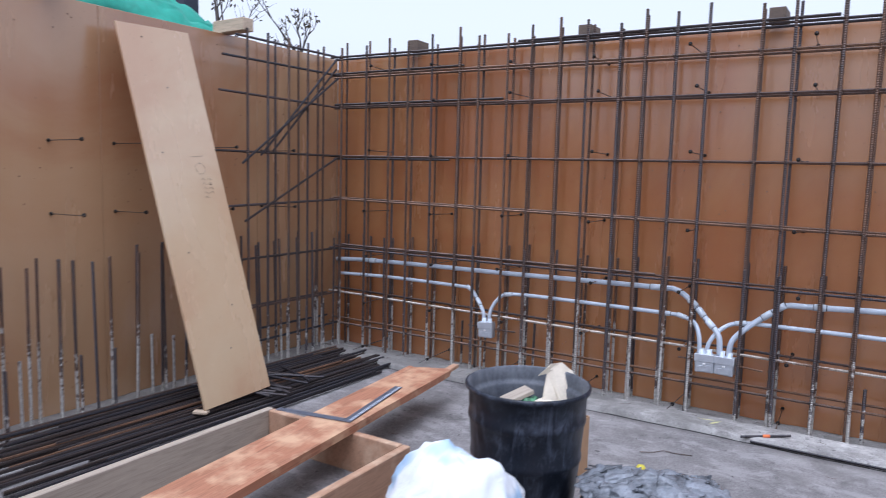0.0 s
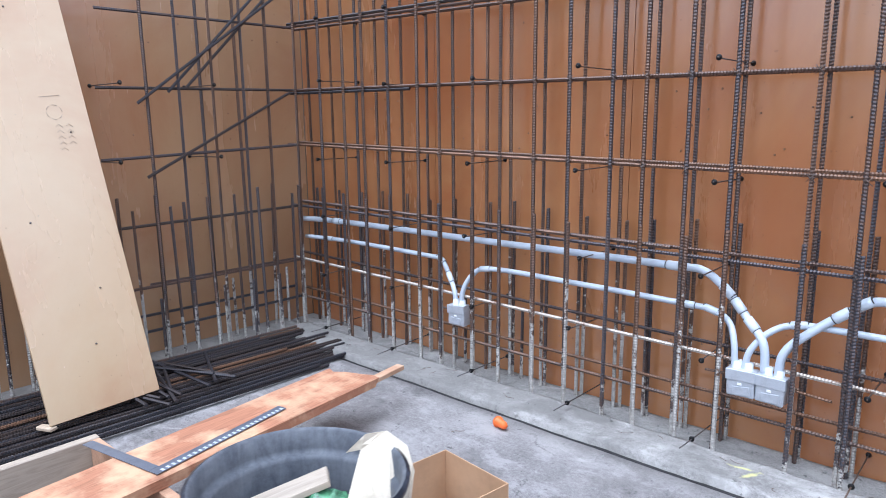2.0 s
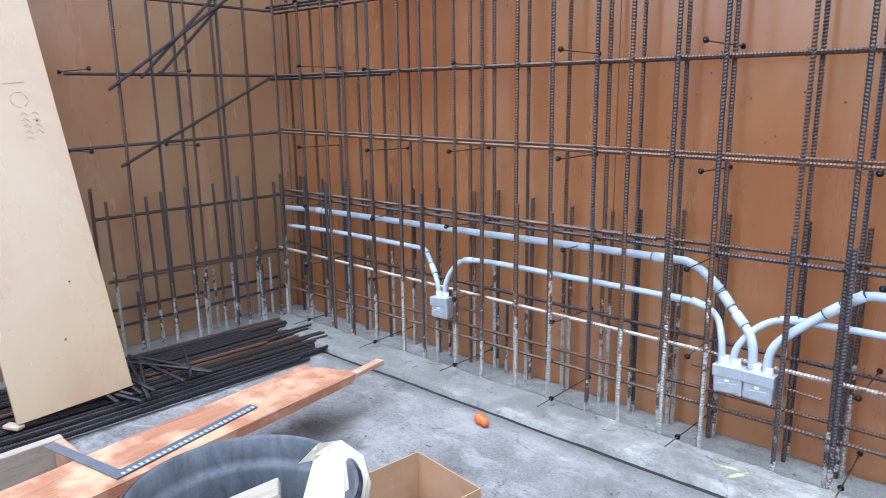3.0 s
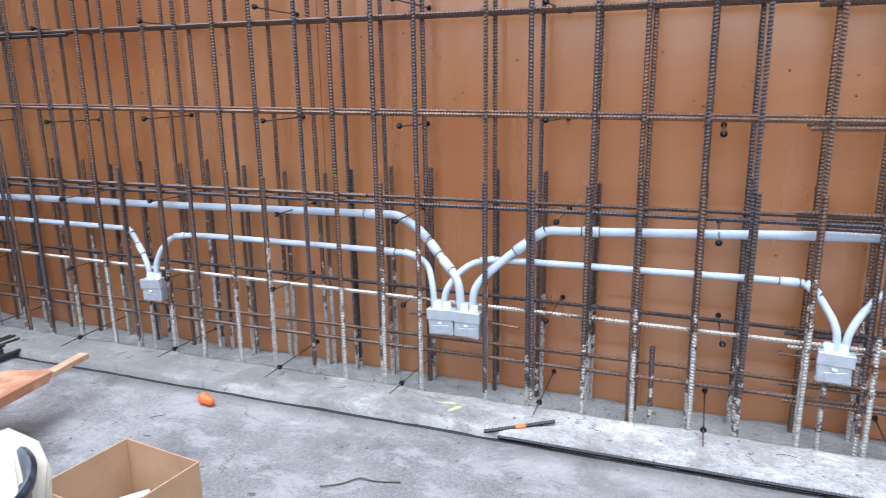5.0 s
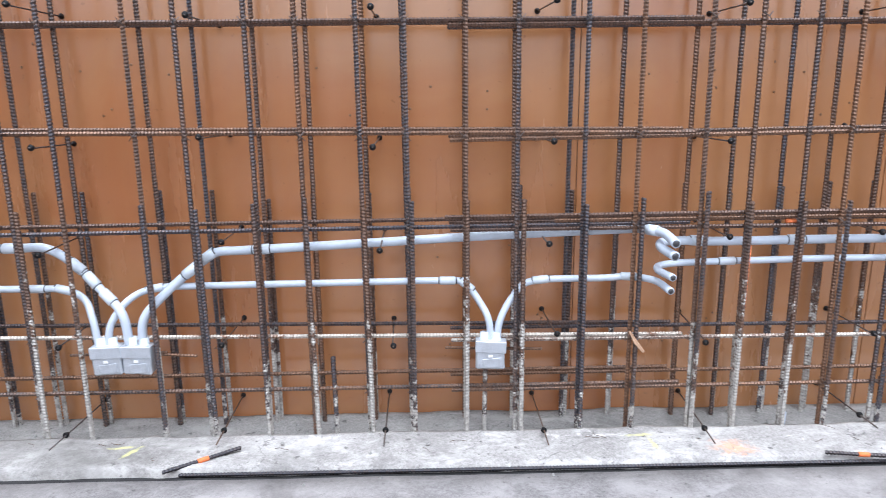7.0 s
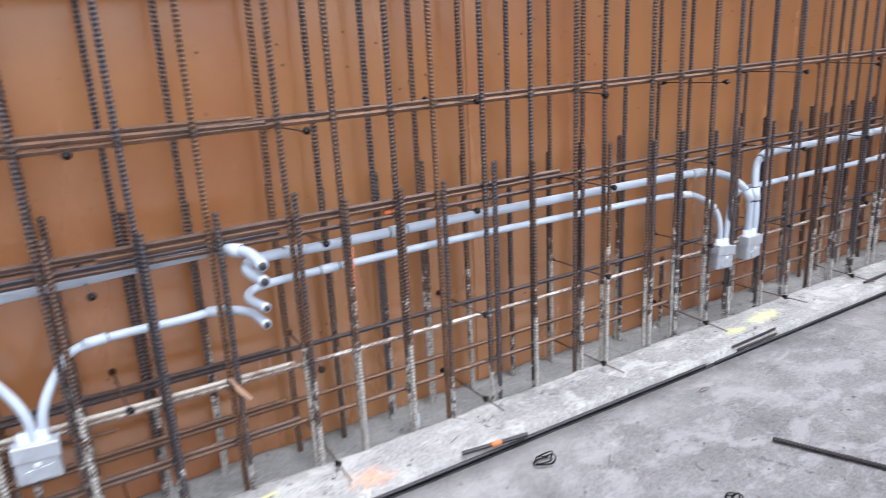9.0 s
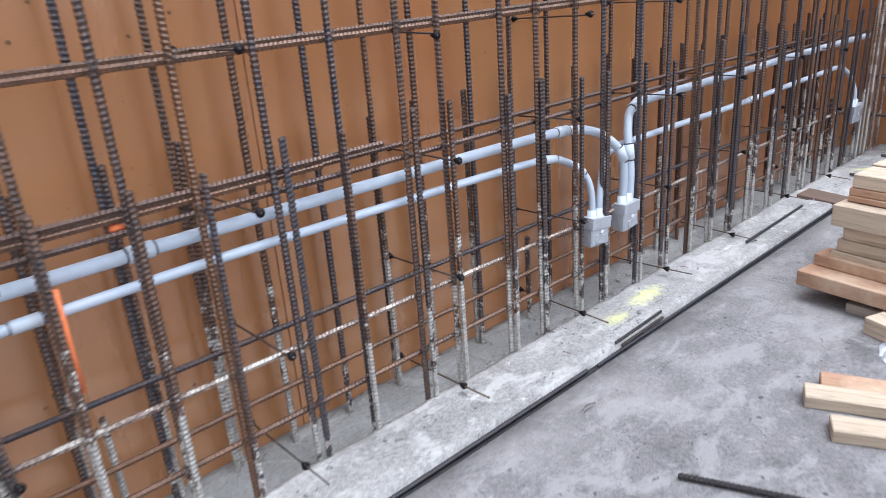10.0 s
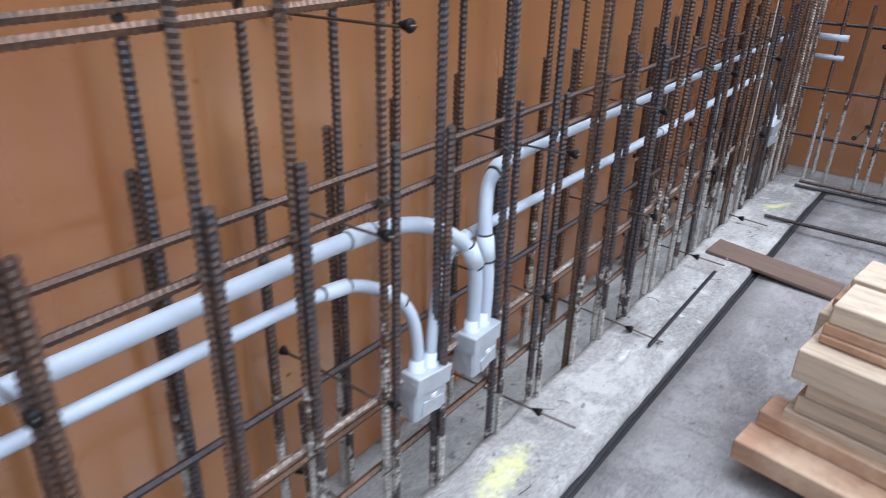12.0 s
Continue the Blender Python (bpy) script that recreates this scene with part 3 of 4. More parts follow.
def side_mat(x, ys, dowel_ys, rows, end, label, inward, seed):
    """A mat along a side wall: bars in local y, the rows ending ragged at 'end'."""
    r = random.Random(seed)
    top = empty("rebar_mat", Matrix.Translation((x, 0, 0)), label=label, category="rebar mat", group="rebar mats of the wall cage")
    for y in ys:
        put("vertical_bar", rebar_mesh(2.40, BAR, STEEL), top, pose(0, y, -0.03, r.uniform(-0.4, 0.4), r.uniform(-0.3, 0.3), r.uniform(0, 360)))
    for y in dowel_ys:
        put("starter_bar", rebar_mesh(r.choice((0.93, 0.96, 0.99)), BAR, STEEL), top,
            pose(0, y + r.uniform(-0.03, 0.03), -0.03, r.uniform(-1.2, 1.2), r.uniform(-1, 1), r.uniform(0, 360)))
        if r.random() < 0.4:
            put("short_bar", rebar_mesh(0.42, BAR, STEEL), top, pose(0.012, y + 0.08, -0.03, r.uniform(-1, 1), 0, r.uniform(0, 360)))
    for k, z in enumerate(rows):
        e = end + r.uniform(-0.12, 0.1)
        bar_between("horizontal_bar", (-0.016 * inward, 4.28, z), (-0.016 * inward, e, z + r.uniform(-0.03, 0.03)), BAR * 0.92, STEEL_ROW if k % 2 else STEEL_DARK, top)
    return top


west = side_mat(-3.74, [4.05, 3.88, 3.68, 3.47, 3.29], [4.18 - 0.2 * k for k in range(14)], (0.20, 0.45, 0.81, 1.205, 1.55, 1.93, 2.18, 2.32), 3.12,
                "mat of reinforcing bars at the corner, unfinished, with diagonal bars", 1, 11)
side_mat(-3.87, [4.14, 3.93, 3.68], [4.12 - 0.2 * k for k in range(14)], (0.24, 0.43), 3.2, "rear starter bars along the tan form wall", 1, 12)
for a, b in (((0.01, 4.2, 2.30), (0.01, 3.40, 1.53)), ((0.02, 4.2, 2.15), (0.02, 3.22, 1.47)), ((0.02, 4.2, 1.535), (0.02, 3.24, 1.075)), ((0.0, 4.2, 2.22), (0.0, 3.52, 1.56))):
    bar_between("diagonal_bar", a, b, BAR * 0.9, STEEL_DARK, west)
side_mat(6.37, [4.10, 3.86, 3.62, 3.40, 3.18, 2.95, 2.7], [3.98 - 0.25 * k for k in range(6)], (0.26, 0.50, 0.82, 1.18, 1.56, 1.93, 2.31), 2.4,
         "mat of rusty reinforcing bars on the far wall", -1, 13)
for k in range(4):
    bar_between("corner_bar", (-3.75 + 0.06 * (k % 2), FRONT - 0.05 + 0.06 * (k // 2), -0.02), (-3.76 + 0.06 * (k % 2), FRONT - 0.05 + 0.06 * (k // 2), 2.42), BAR * 1.1, STEEL_DARK, west)

for k in range(5):
    x = 6.24 + 0.055 * k
    bar_between("corner_bar", (x, -0.03 + 0.04 * (k % 2), -0.02), (x + 0.004, -0.03 + 0.04 * (k % 2), 1.9), BAR * 1.1, STEEL_CEMENT, front)

# painted collar on one bar
rod("orange_collar", [(1.520, 0, 0.50), (1.519, 0, 0.60), (1.521, 0, 0.74)], [0.0104, 0.0106, 0.0103], ORANGE_PAINT, front, 8, "orange sprayed band on a bar")
rod("orange_collar", [(1.66, 0.017, 0.829), (1.70, 0.017, 0.829)], 0.0098, ORANGE_PAINT, front, 8, "orange sprayed band on a bar")

# ---- form ties ----
TIE_X = [-1.015 + 0.5975 * k for k in range(-4, 12)]
TIE_Z = (0.07, 0.42, 0.78, 1.14, 1.575, 1.96, 2.2)


def tie_parts(parent, r, tail=0.0):
    """A snap tie: thin rod out from the form, a plastic cone at each end of the wall's thickness."""
    reach = r.uniform(0.325, 0.335) + tail
    droop = r.uniform(-0.02, 0.012)
    skew = r.uniform(-0.015, 0.015)
    rod("rod", [(0, 0.002, 0), (skew * 0.6, -0.3, droop * 0.6), (skew, -reach, droop)], 0.0029, WIRE, parent, 6)
    for y, s in ((-0.004, -1), (-0.315, 1)):
        f = y / -reach
        pts = [(skew * f, y + s * 0.016, droop * f), (skew * f, y + s * 0.006, droop * f), (skew * f, y - s * 0.006, droop * f), (skew * f, y - s * 0.010, droop * f)]
        rod("cone", pts, [0.0036, 0.0075, 0.0120, 0.0105], CONE, parent, 10)


tie_forms = []
for k in range(5):
    t = empty("form_tie", pose(TIE_X[k], NORTH, TIE_Z[0]), label="thin steel form tie with black plastic cones, out of the plywood", category="form tie", group="form ties of the wall")
    tie_parts(t, rng, 0.10)
    tie_forms.append(t)
done = {(TIE_X[k], TIE_Z[0]) for k in range(5)}
short_ties = []
for k in range(5):
    t = empty("form_tie", pose(TIE_X[k], NORTH, TIE_Z[1]), label="thin steel form tie with black plastic cones, out of the plywood", category="form tie", group="form ties of the wall")
    tie_parts(t, rng)
    short_ties.append(t)
done |= {(TIE_X[k], TIE_Z[1]) for k in range(5)}
for x in TIE_X:
    for z in TIE_Z:
        if (x, z) not in done:
            copy_thing(rng.choice(tie_forms if z < 0.2 else short_ties), pose(x + rng.uniform(-0.03, 0.03), NORTH, z + rng.uniform(-0.02, 0.02), rng.uniform(-1, 1), 0, rng.uniform(-1.5, 1.5)))
for y in (0.85, 1.45, 2.05, 2.44, 3.08, 3.62):
    for z in (1.16, 1.565):
        copy_thing(rng.choice(short_ties), pose(WEST, y, z, 0, 0, 90 + rng.uniform(-3, 3)))
for y in (3.9, 3.3, 2.7):
    for z in (0.3, 0.75, 1.2, 1.65):
        copy_thing(rng.choice(short_ties), pose(EAST, y, z, 0, 0, -90 + rng.uniform(-3, 3)))

# ---- conduit and boxes ----
PIPE_Y = 4.302
BIG, SMALL = 0.0168, 0.0132


def conduit(label, runs):
    """runs: (radius, rounded line of x, z [, y], couplings at fractions)."""
    top = empty("conduit_run", Matrix.Translation((0, PIPE_Y, 0)), label=label, category="conduit", group="grey conduit runs")
    for r, line, couplings in runs:
        pts = smooth_line([(p[0], p[2] if len(p) > 2 else 0.0, p[1]) for p in line], 7)
        pipe = rod("pipe", pts, r, PVC, top, 14)
        for f in couplings:
            i = min(len(pts) - 2, max(1, int(f * (len(pts) - 1))))
            d = (pts[i + 1] - pts[i - 1]).normalized()
            c = pts[i]
            rod("coupling", [c - d * 0.03, c - d * 0.028, c + d * 0.028, c + d * 0.03], [r * 1.0, r * 1.2, r * 1.2, r * 1.0], PVC_CUT, pipe, 14)
            rod("joint_ring", [c + d * 0.031, c + d * 0.035], r * 1.06, TAPE_AND_BORE_BLACK, pipe, 12)
            rod("joint_ring", [c - d * 0.035, c - d * 0.031], r * 1.06, TAPE_AND_BORE_BLACK, pipe, 12)
        for e, q in ((pts[0], pts[1]), (pts[-1], pts[-2])):
            o = (e - q).normalized()
            # pipes are solid: a black disc paints the shade of the hollow end
            rod("bore", [e - o * 0.004, e + o * 0.0008], r * 0.74, TAPE_AND_BORE_BLACK, pipe, 12, "black disc on the pipe end for the shade inside")
    return top


OUT = -0.055
conduit("pale grey plastic conduit from the corner to the taped boxes", [
    (BIG, [(-3.80, 0.715), (-3.5, 0.73), (-2.9, 0.74), (-2.3, 0.745), (-1.7, 0.755), (-1.2, 0.762), (-1.07, 0.758), (-0.97, 0.69), (-0.88, 0.60, -0.02), (-0.80, 0.52, OUT), (-0.785, 0.40, OUT)], (0.12, 0.5, 0.70, 0.76, 0.84)),
    (SMALL, [(-3.76, 0.60), (-3.3, 0.615), (-2.66, 0.614), (-2.54, 0.606), (-2.455, 0.535, -0.03), (-2.395, 0.46, OUT), (-2.382, 0.37, OUT)], (0.1, 0.5, 0.7)),
    (SMALL, [(-2.338, 0.37, OUT), (-2.338, 0.46, OUT), (-2.295, 0.555, -0.03), (-2.19, 0.602), (-1.7, 0.608), (-1.13, 0.605), (-1.03, 0.60), (-0.95, 0.57, -0.02), (-0.91, 0.50, OUT), (-0.90, 0.38, OUT)], (0.33, 0.56, 0.68)),
])
conduit("pale grey plastic conduit between the wall boxes, with open cut ends", [
    (SMALL, [(-0.865, 0.38, OUT), (-0.845, 0.48, OUT), (-0.78, 0.565, -0.03), (-0.69, 0.60), (-0.5, 0.607), (0.0, 0.61), (0.38, 0.612), (0.47, 0.60), (0.53, 0.53, -0.03), (0.562, 0.46, OUT), (0.565, 0.36, OUT)], (0.31, 0.62, 0.72)),
    (BIG, [(-0.735, 0.38, OUT), (-0.72, 0.50, OUT), (-0.63, 0.60, -0.02), (-0.52, 0.69), (-0.45, 0.735), (-0.33, 0.742), (0.12, 0.762), (0.5, 0.78), (1.06, 0.80), (1.13, 0.806, -0.03), (1.178, 0.808, -0.12), (1.183, 0.797, -0.24)], (0.25, 0.33, 0.48, 0.86)),
    (SMALL, [(0.592, 0.36, OUT), (0.60, 0.46, OUT), (0.65, 0.55, -0.03), (0.73, 0.605), (1.0, 0.612), (1.09, 0.622, -0.02), (1.160, 0.630, -0.11), (1.175, 0.628, -0.24)], (0.46, 0.72)),
    (BIG, [(1.183, 0.752, -0.24), (1.172, 0.758, -0.12), (1.215, 0.757, -0.03), (1.33, 0.752), (1.45, 0.748), (2.0, 0.750), (2.84, 0.744), (3.20, 0.738), (3.36, 0.72, -0.01), (3.47, 0.67, -0.03), (3.54, 0.58, OUT), (3.545, 0.38, OUT)], (0.3, 0.42, 0.66, 0.90)),
    (SMALL, [(1.180, 0.676, -0.24), (1.165, 0.674, -0.12), (1.212, 0.668, -0.03), (1.33, 0.668), (1.6, 0.672), (2.0, 0.675), (2.84, 0.664), (3.14, 0.652), (3.25, 0.622, -0.01), (3.32, 0.56, -0.04), (3.34, 0.48, OUT), (3.342, 0.36, OUT)], (0.33, 0.66, 0.78)),
])
conduit("pale grey plastic conduit from the taped boxes along the plywood", [
    (SMALL, [(3.385, 0.36, OUT), (3.395, 0.48, OUT), (3.45, 0.57, -0.03), (3.56, 0.61), (3.8, 0.615), (4.6, 0.612), (5.6, 0.625), (5.88, 0.62), (5.98, 0.56, -0.03), (6.02, 0.46, OUT), (6.02, 0.36, OUT)], (0.3, 0.52, 0.72)),
    (BIG, [(3.59, 0.38, OUT), (3.595, 0.52, OUT), (3.61, 0.68, -0.03), (3.67, 0.75, -0.01), (3.84, 0.765), (4.6, 0.765), (5.3, 0.77), (6.32, 0.765)], (0.22, 0.47, 0.72)),
])
for z in (0.76, 0.665):
    st = empty("conduit_stub", pose(6.37, 4.19, z), label="short pale conduit stub on the far wall", category="conduit", group="conduit stubs at the corner")
    rod("pipe", [(0, 0, 0), (0, -0.13, 0.002)], BIG if z > 0.7 else SMALL, PVC, st, 12)

BOXES = ((-2.36, 0.335, 0), (-0.864, 0.344, -2), (-0.750, 0.344, 2), (0.567, 0.340, 0), (3.356, 0.338, 3), (3.556, 0.346, -2), (6.02, 0.33, 0))


def junction_box(x, z, tilt):
    s, d = 0.054, 0.062
    t = empty("junction_box", pose(x, 4.275, z, 0, tilt, rng.uniform(-4, 4)), label="square metal junction box wrapped in silver duct tape on conduit ends", category="junction box", group="taped junction boxes")
    bm = box_bm(-s, s, -d, 0.0, -s, s, 0.006)
    bmesh.ops.subdivide_edges(bm, edges=bm.edges[:], cuts=3, use_grid_fill=True)
    for v in bm.verts:
        v.co += Vector((noise.noise(v.co * 60 + Vector((x, 0, 0))), noise.noise(v.co * 60 + Vector((x, 7, 0))), noise.noise(v.co * 60 + Vector((x, 3, 9))))) * 0.0022
    body = put("body", from_bm("body", bm, TAPE), t)
    box("tape_flap", (-s - 0.003, s + 0.004, -d - 0.002, -0.01, 0.012, s + 0.003), TAPE, body, pose(0, -0.001, 0, 0, rng.uniform(-6, 6), 0), "crumpled tape strip", 0.002)
    box("tape_flap", (-0.03, 0.036, -d - 0.0035, -d + 0.001, -0.045, -0.01), TAPE, body, pose(0, 0, 0, 0, rng.uniform(-14, 14), 0), "crumpled tape strip", 0.001)
    box("sticker", (-0.008, 0.009, -d - 0.0055, -d - 0.003, -0.004, 0.006), WHITE, body, None, "small white sticker", 0.0005)
    for dx in (-0.022, 0.022):
        rod("connector", [(dx, -0.03, s - 0.004), (dx, -0.03, s + 0.004), (dx, -0.03, s + 0.006), (dx, -0.03, s + 0.03)], [0.021, 0.021, 0.017, 0.0165], PVC_CUT, t, 12)
    bar_between("support_bar", (-0.17, 0.012, 0.005), (0.20, 0.012, 0.0), 0.006, STEEL_RUSTY, t)
    return t


for b in BOXES:
    junction_box(*b)

# ---- things on the floor by the corner ----
def leaning_board():
    t = empty("form_board", label="tan coated form board leaning on the wall, two feet wide", category="board")
    a, b = Vector((-3.19, 2.70, 0.080)), Vector((-3.90, 2.548, 2.235))
    up = (b - a).normalized()
    side = Vector((0, 1, 0))
    m = Matrix.Translation(a) @ Matrix((side, up.cross(side).normalized() * -1, up)).transposed().to_4x4()
    ln = (b - a).length
    box("face_sheet", (-0.25, 0.25, -0.009, 0.009, 0, ln), BOARD, t, m, "", 0.002)
    for k, (u, w) in enumerate(((-0.12, 0.9), (0.1, 0.55), (0.02, 0.3), (-0.14, 1.5), (0.15, 1.3), (0.0, 1.9), (-0.1, 2.2))):
        rod("nail_head", [(u, 0.0115, w), (u, 0.007, w)], 0.0045, WIRE, t, 8).matrix_basis = m
    for k in range(9):
        u, w = 0.09 + 0.045 * (k // 5), 1.33 - 0.028 * (k % 5)
        rod("pencil_mark", [(u, 0.0105, w), (u + 0.014, 0.0105, w + 0.012), (u + 0.03, 0.0105, w - 0.004)], 0.0008, INK, t, 4).matrix_basis = m
    rod("pencil_mark", [(0.05, 0.0105, 1.475), (0.14, 0.0105, 1.48)], 0.0008, INK, t, 4).matrix_basis = m
    for k in range(6):
        a0 = k * 1.05
        rod("pencil_mark", [(0.10 + 0.035 * math.cos(a0 + q * 0.35), 0.0105, 1.40 + 0.035 * math.sin(a0 + q * 0.35)) for q in range(3)], 0.0008, INK, t, 4).matrix_basis = m
    return t


leaning_board()
box("wood_shim", (-0.035, 0.05, -0.02, 0.02, 0.0, 0.018), PINE, None, pose(-3.22, 2.44, 0.052, 0, 0, 25), "pale block of scrap wood under the board", 0.004)
bpy.data.objects["wood_shim"]["category"] = "wood block"


def rebar_bundle():
    r = random.Random(21)
    t = empty("rebar_pile", label="heap of dark loose reinforcing bars lying along the wall foot", category="rebar pile")
    for k in range(46):
        lay = k // 18
        x = -3.62 + 0.037 * (k % 18) + r.uniform(-0.012, 0.012)
        y1 = 4.02 + r.uniform(-0.25, 0.12)
        y0 = y1 - r.choice((2.3, 2.5, 2.7, 3.0, 2.2))
        skew = r.uniform(-0.05, 0.05)
        z = 0.012 + 0.019 * lay + 0.002 * (k % 2)
        bar_between("bar", (x, y1, z), (x - 0.10 + skew, max(y0, 1.35), z + r.uniform(0, 0.012)), 0.0085, STEEL_DARK if k % 9 else STEEL_RUSTY, t)
    for k in range(12):
        y = 2.92 + 0.045 * k
        bar_between("bar", (-3.66 + r.uniform(-0.05, 0.05), y + r.uniform(-0.3, 0.1), 0.055), (-3.05 + r.uniform(-0.12, 0.06), y + r.uniform(-0.25, 0.05), 0.075 + r.uniform(0, 0.02)), 0.0085, STEEL_DARK, t)
    return t


rebar_bundle()


def form_trough():
    """A bottomless timber form standing on the slab."""
    t = empty("timber_form", label="weathered timber formwork frame standing on the slab", category="timber form")
    z = 0.195
    box("side_board", (-2.70, -2.66, 0.75, 2.46, 0, z), PINE_GREY, t, None, "", 0.004)
    box("side_board", (-1.83, -1.79, 0.75, 2.46, 0, z - 0.004), PINE_RED, t, None, "reddish board", 0.004)
    box("end_board", (-2.658, -1.832, 2.42, 2.458, 0, z - 0.002), PINE_RED, t, None, "reddish board", 0.004)
    box("end_board", (-2.658, -1.832, 0.75, 0.788, 0, z - 0.003), PINE_GREY, t, None, "", 0.004)
    box("cleat", (-2.78, -2.702, 2.10, 2.19, 0, 0.15), PINE_GREY, t, None, "", 0.004)
    return t


form_trough()


def plank_with_square():
    a, b = Vector((-2.10, 1.15, 0.196)), Vector((-2.34, 3.48, 0.197))
    d = b - a
    y = d.normalized()
    x = y.cross(Vector((0, 0, 1))).normalized()
    z = x.cross(y)
    m = Matrix.Translation(a) @ Matrix((x, y, z)).transposed().to_4x4()
    bm = box_bm(-0.135, 0.135, 0, d.length, 0, 0.038)
    bmesh.ops.subdivide_edges(bm, edges=bm.edges[:], cuts=5, use_grid_fill=True)
    for v in bm.verts:
        v.co.x += 0.005 * noise.noise(v.co * 6)
        v.co.z += 0.003 * noise.noise(v.co * 5)
        if v.co.y > d.length - 0.01:
            v.co.y += 0.05 * noise.noise(v.co * 14) - 0.25 * max(0, -v.co.x)
    p = put("plank", from_bm("plank", bm, PLANK), None, m)
    tagged(p, "long reddish scaffold plank laid over the timber form", "plank")
    sq = empty("framing_square", m @ pose(0.085, 1.275, 0.042, 0, 0, 5), label="dark steel framing square with ruled marks on the plank", category="framing square")
    box("long_arm", (-0.022, 0.022, 0, 0.61, 0, 0.003), RULE, sq, None, "", 0.0006)
    box("short_arm", (-0.40, -0.023, 0, 0.040, 0, 0.003), RULE, sq, None, "", 0.0006)
    for k in range(26):
        box("tick", (0.002, 0.018, 0.025 + 0.0225 * k, 0.035 + 0.0225 * k, 0.0031, 0.0038), PVC, sq, None, "", 0.0)
    sl = box("wood_strip", (-0.022, 0.022, 0.0, 0.50, 0, 0.022), PINE_RED, None, pose(-2.262, 3.27, 0.1735, 0, 0, 7.5), "thin reddish wood cleat under the plank end", 0.002)
    tagged(sl, category="wood strip")


plank_with_square()


def rubbish_bin():
    R, H = 0.229, 0.65
    t = empty("rubbish_bin", pose(-1.147, 2.308, 0.0), label="black rubber rubbish barrel, ribbed, half full of scraps", category="bin")
    out = [(0.0, 0.0), (0.172, 0.0), (0.180, 0.01), (0.196, 0.22), (0.211, 0.36), (0.216, 0.368), (0.216, 0.384), (0.213, 0.392), (0.222, 0.51), (0.2275, 0.516), (0.2275, 0.535), (0.2245, 0.543), (R, H - 0.02), (R + 0.012, H - 0.018), (R + 0.014, H - 0.004), (R + 0.006, H)]
    v, f = lathe(out, 48)
    put("body", mesh_of("body", v, f, RUBBER, True), t)
    inner = [(R + 0.005, H + 0.0005), (R - 0.003, H - 0.006), (R - 0.005, H - 0.05), (R - 0.007, H - 0.062), (R - 0.017, H - 0.066), (R - 0.019, H - 0.078), (0.205, 0.50), (0.197, 0.36), (0.182, 0.16), (0.165, 0.02), (0.0, 0.015)]
    v, f = lathe(inner, 48)
    put("lining", mesh_of("lining", v, f, RUBBER_IN, True), t, None, "dusty grey inside")
    base = pose(-1.147, 2.308, 0.0)
    def scrap(name, ob, label, cat):
        tagged(ob, label, cat)
    scrap("", crumple("scrap_heap", 26, 26, (0.35, 0.35), 0.10, SCRAP, 4.4, None, base @ pose(0.0, 0.0, 0.455), fold=1.6), "crumpled grey paper and plastic scraps in the bin", "rubbish")
    scrap("", box("scrap_board", (-0.035, 0.035, -0.11, 0.11, 0, 0.02), PINE_GREY, None, base @ pose(-0.10, 0.03, 0.54, 18, 0, -35), "grey offcut of board in the bin", 0.003), "grey offcut of board in the bin", "wood offcut")
    scrap("", crumple("wrapper", 14, 14, (0.15, 0.11), 0.05, FOIL, 9.2, None, base @ pose(-0.03, 0.08, 0.525, 12, 0, 30), fold=1.5), "shiny green food wrapper in the bin", "wrapper")
    scrap("", crumple("paper_scrap", 16, 16, (0.15, 0.11), 0.07, PLASTIC, 2.3, None, base @ pose(-0.01, -0.07, 0.515, 0, 0, 60), fold=1.8), "crumpled white plastic in the bin", "rubbish")
    scrap("", crumple("paper_scrap", 16, 16, (0.18, 0.22), 0.09, PAPER, 6.1, None, base @ pose(0.08, 0.0, 0.52, 0, 20, 10), fold=1.4), "crumpled tan paper in the bin", "rubbish")
    # torn sheet standing out of the bin, with a hooked top
    outline = [(-0.075, 0.0), (0.07, 0.0), (0.095, 0.12), (0.10, 0.2), (0.08, 0.26), (0.03, 0.295), (-0.02, 0.285), (-0.065, 0.235), (-0.03, 0.245), (0.0, 0.215), (-0.015, 0.15), (-0.055, 0.07)]
    bm = bmesh.new()
    face = bm.faces.new([bm.verts.new((x, 0.02 * math.sin(z * 14) + 0.5 * x * x * 8 * 0.1, z)) for x, z in outline])
    bmesh.ops.triangulate(bm, faces=[face])
    bmesh.ops.subdivide_edges(bm, edges=bm.edges[:], cuts=2)
    for v in bm.verts:
        v.co.y += 0.03 * noise.noise(v.co * 11) - 1.2 * v.co.x ** 2
    geo = bmesh.ops.extrude_face_region(bm, geom=bm.faces[:])
    for v in [g for g in geo["geom"] if isinstance(g, bmesh.types.BMVert)]:
        v.co.y += 0.006
    sh = put("torn_sheet", from_bm("torn_sheet", bm, PAPER, False), None, base @ pose(0.075, 0.12, 0.425, -22, 4, 43) @ Matrix.Diagonal((1.0, 1.0, 0.95, 1.0)))
    tagged(sh, "torn cream cardboard sheet sticking out of the bin", "torn sheet")


rubbish_bin()


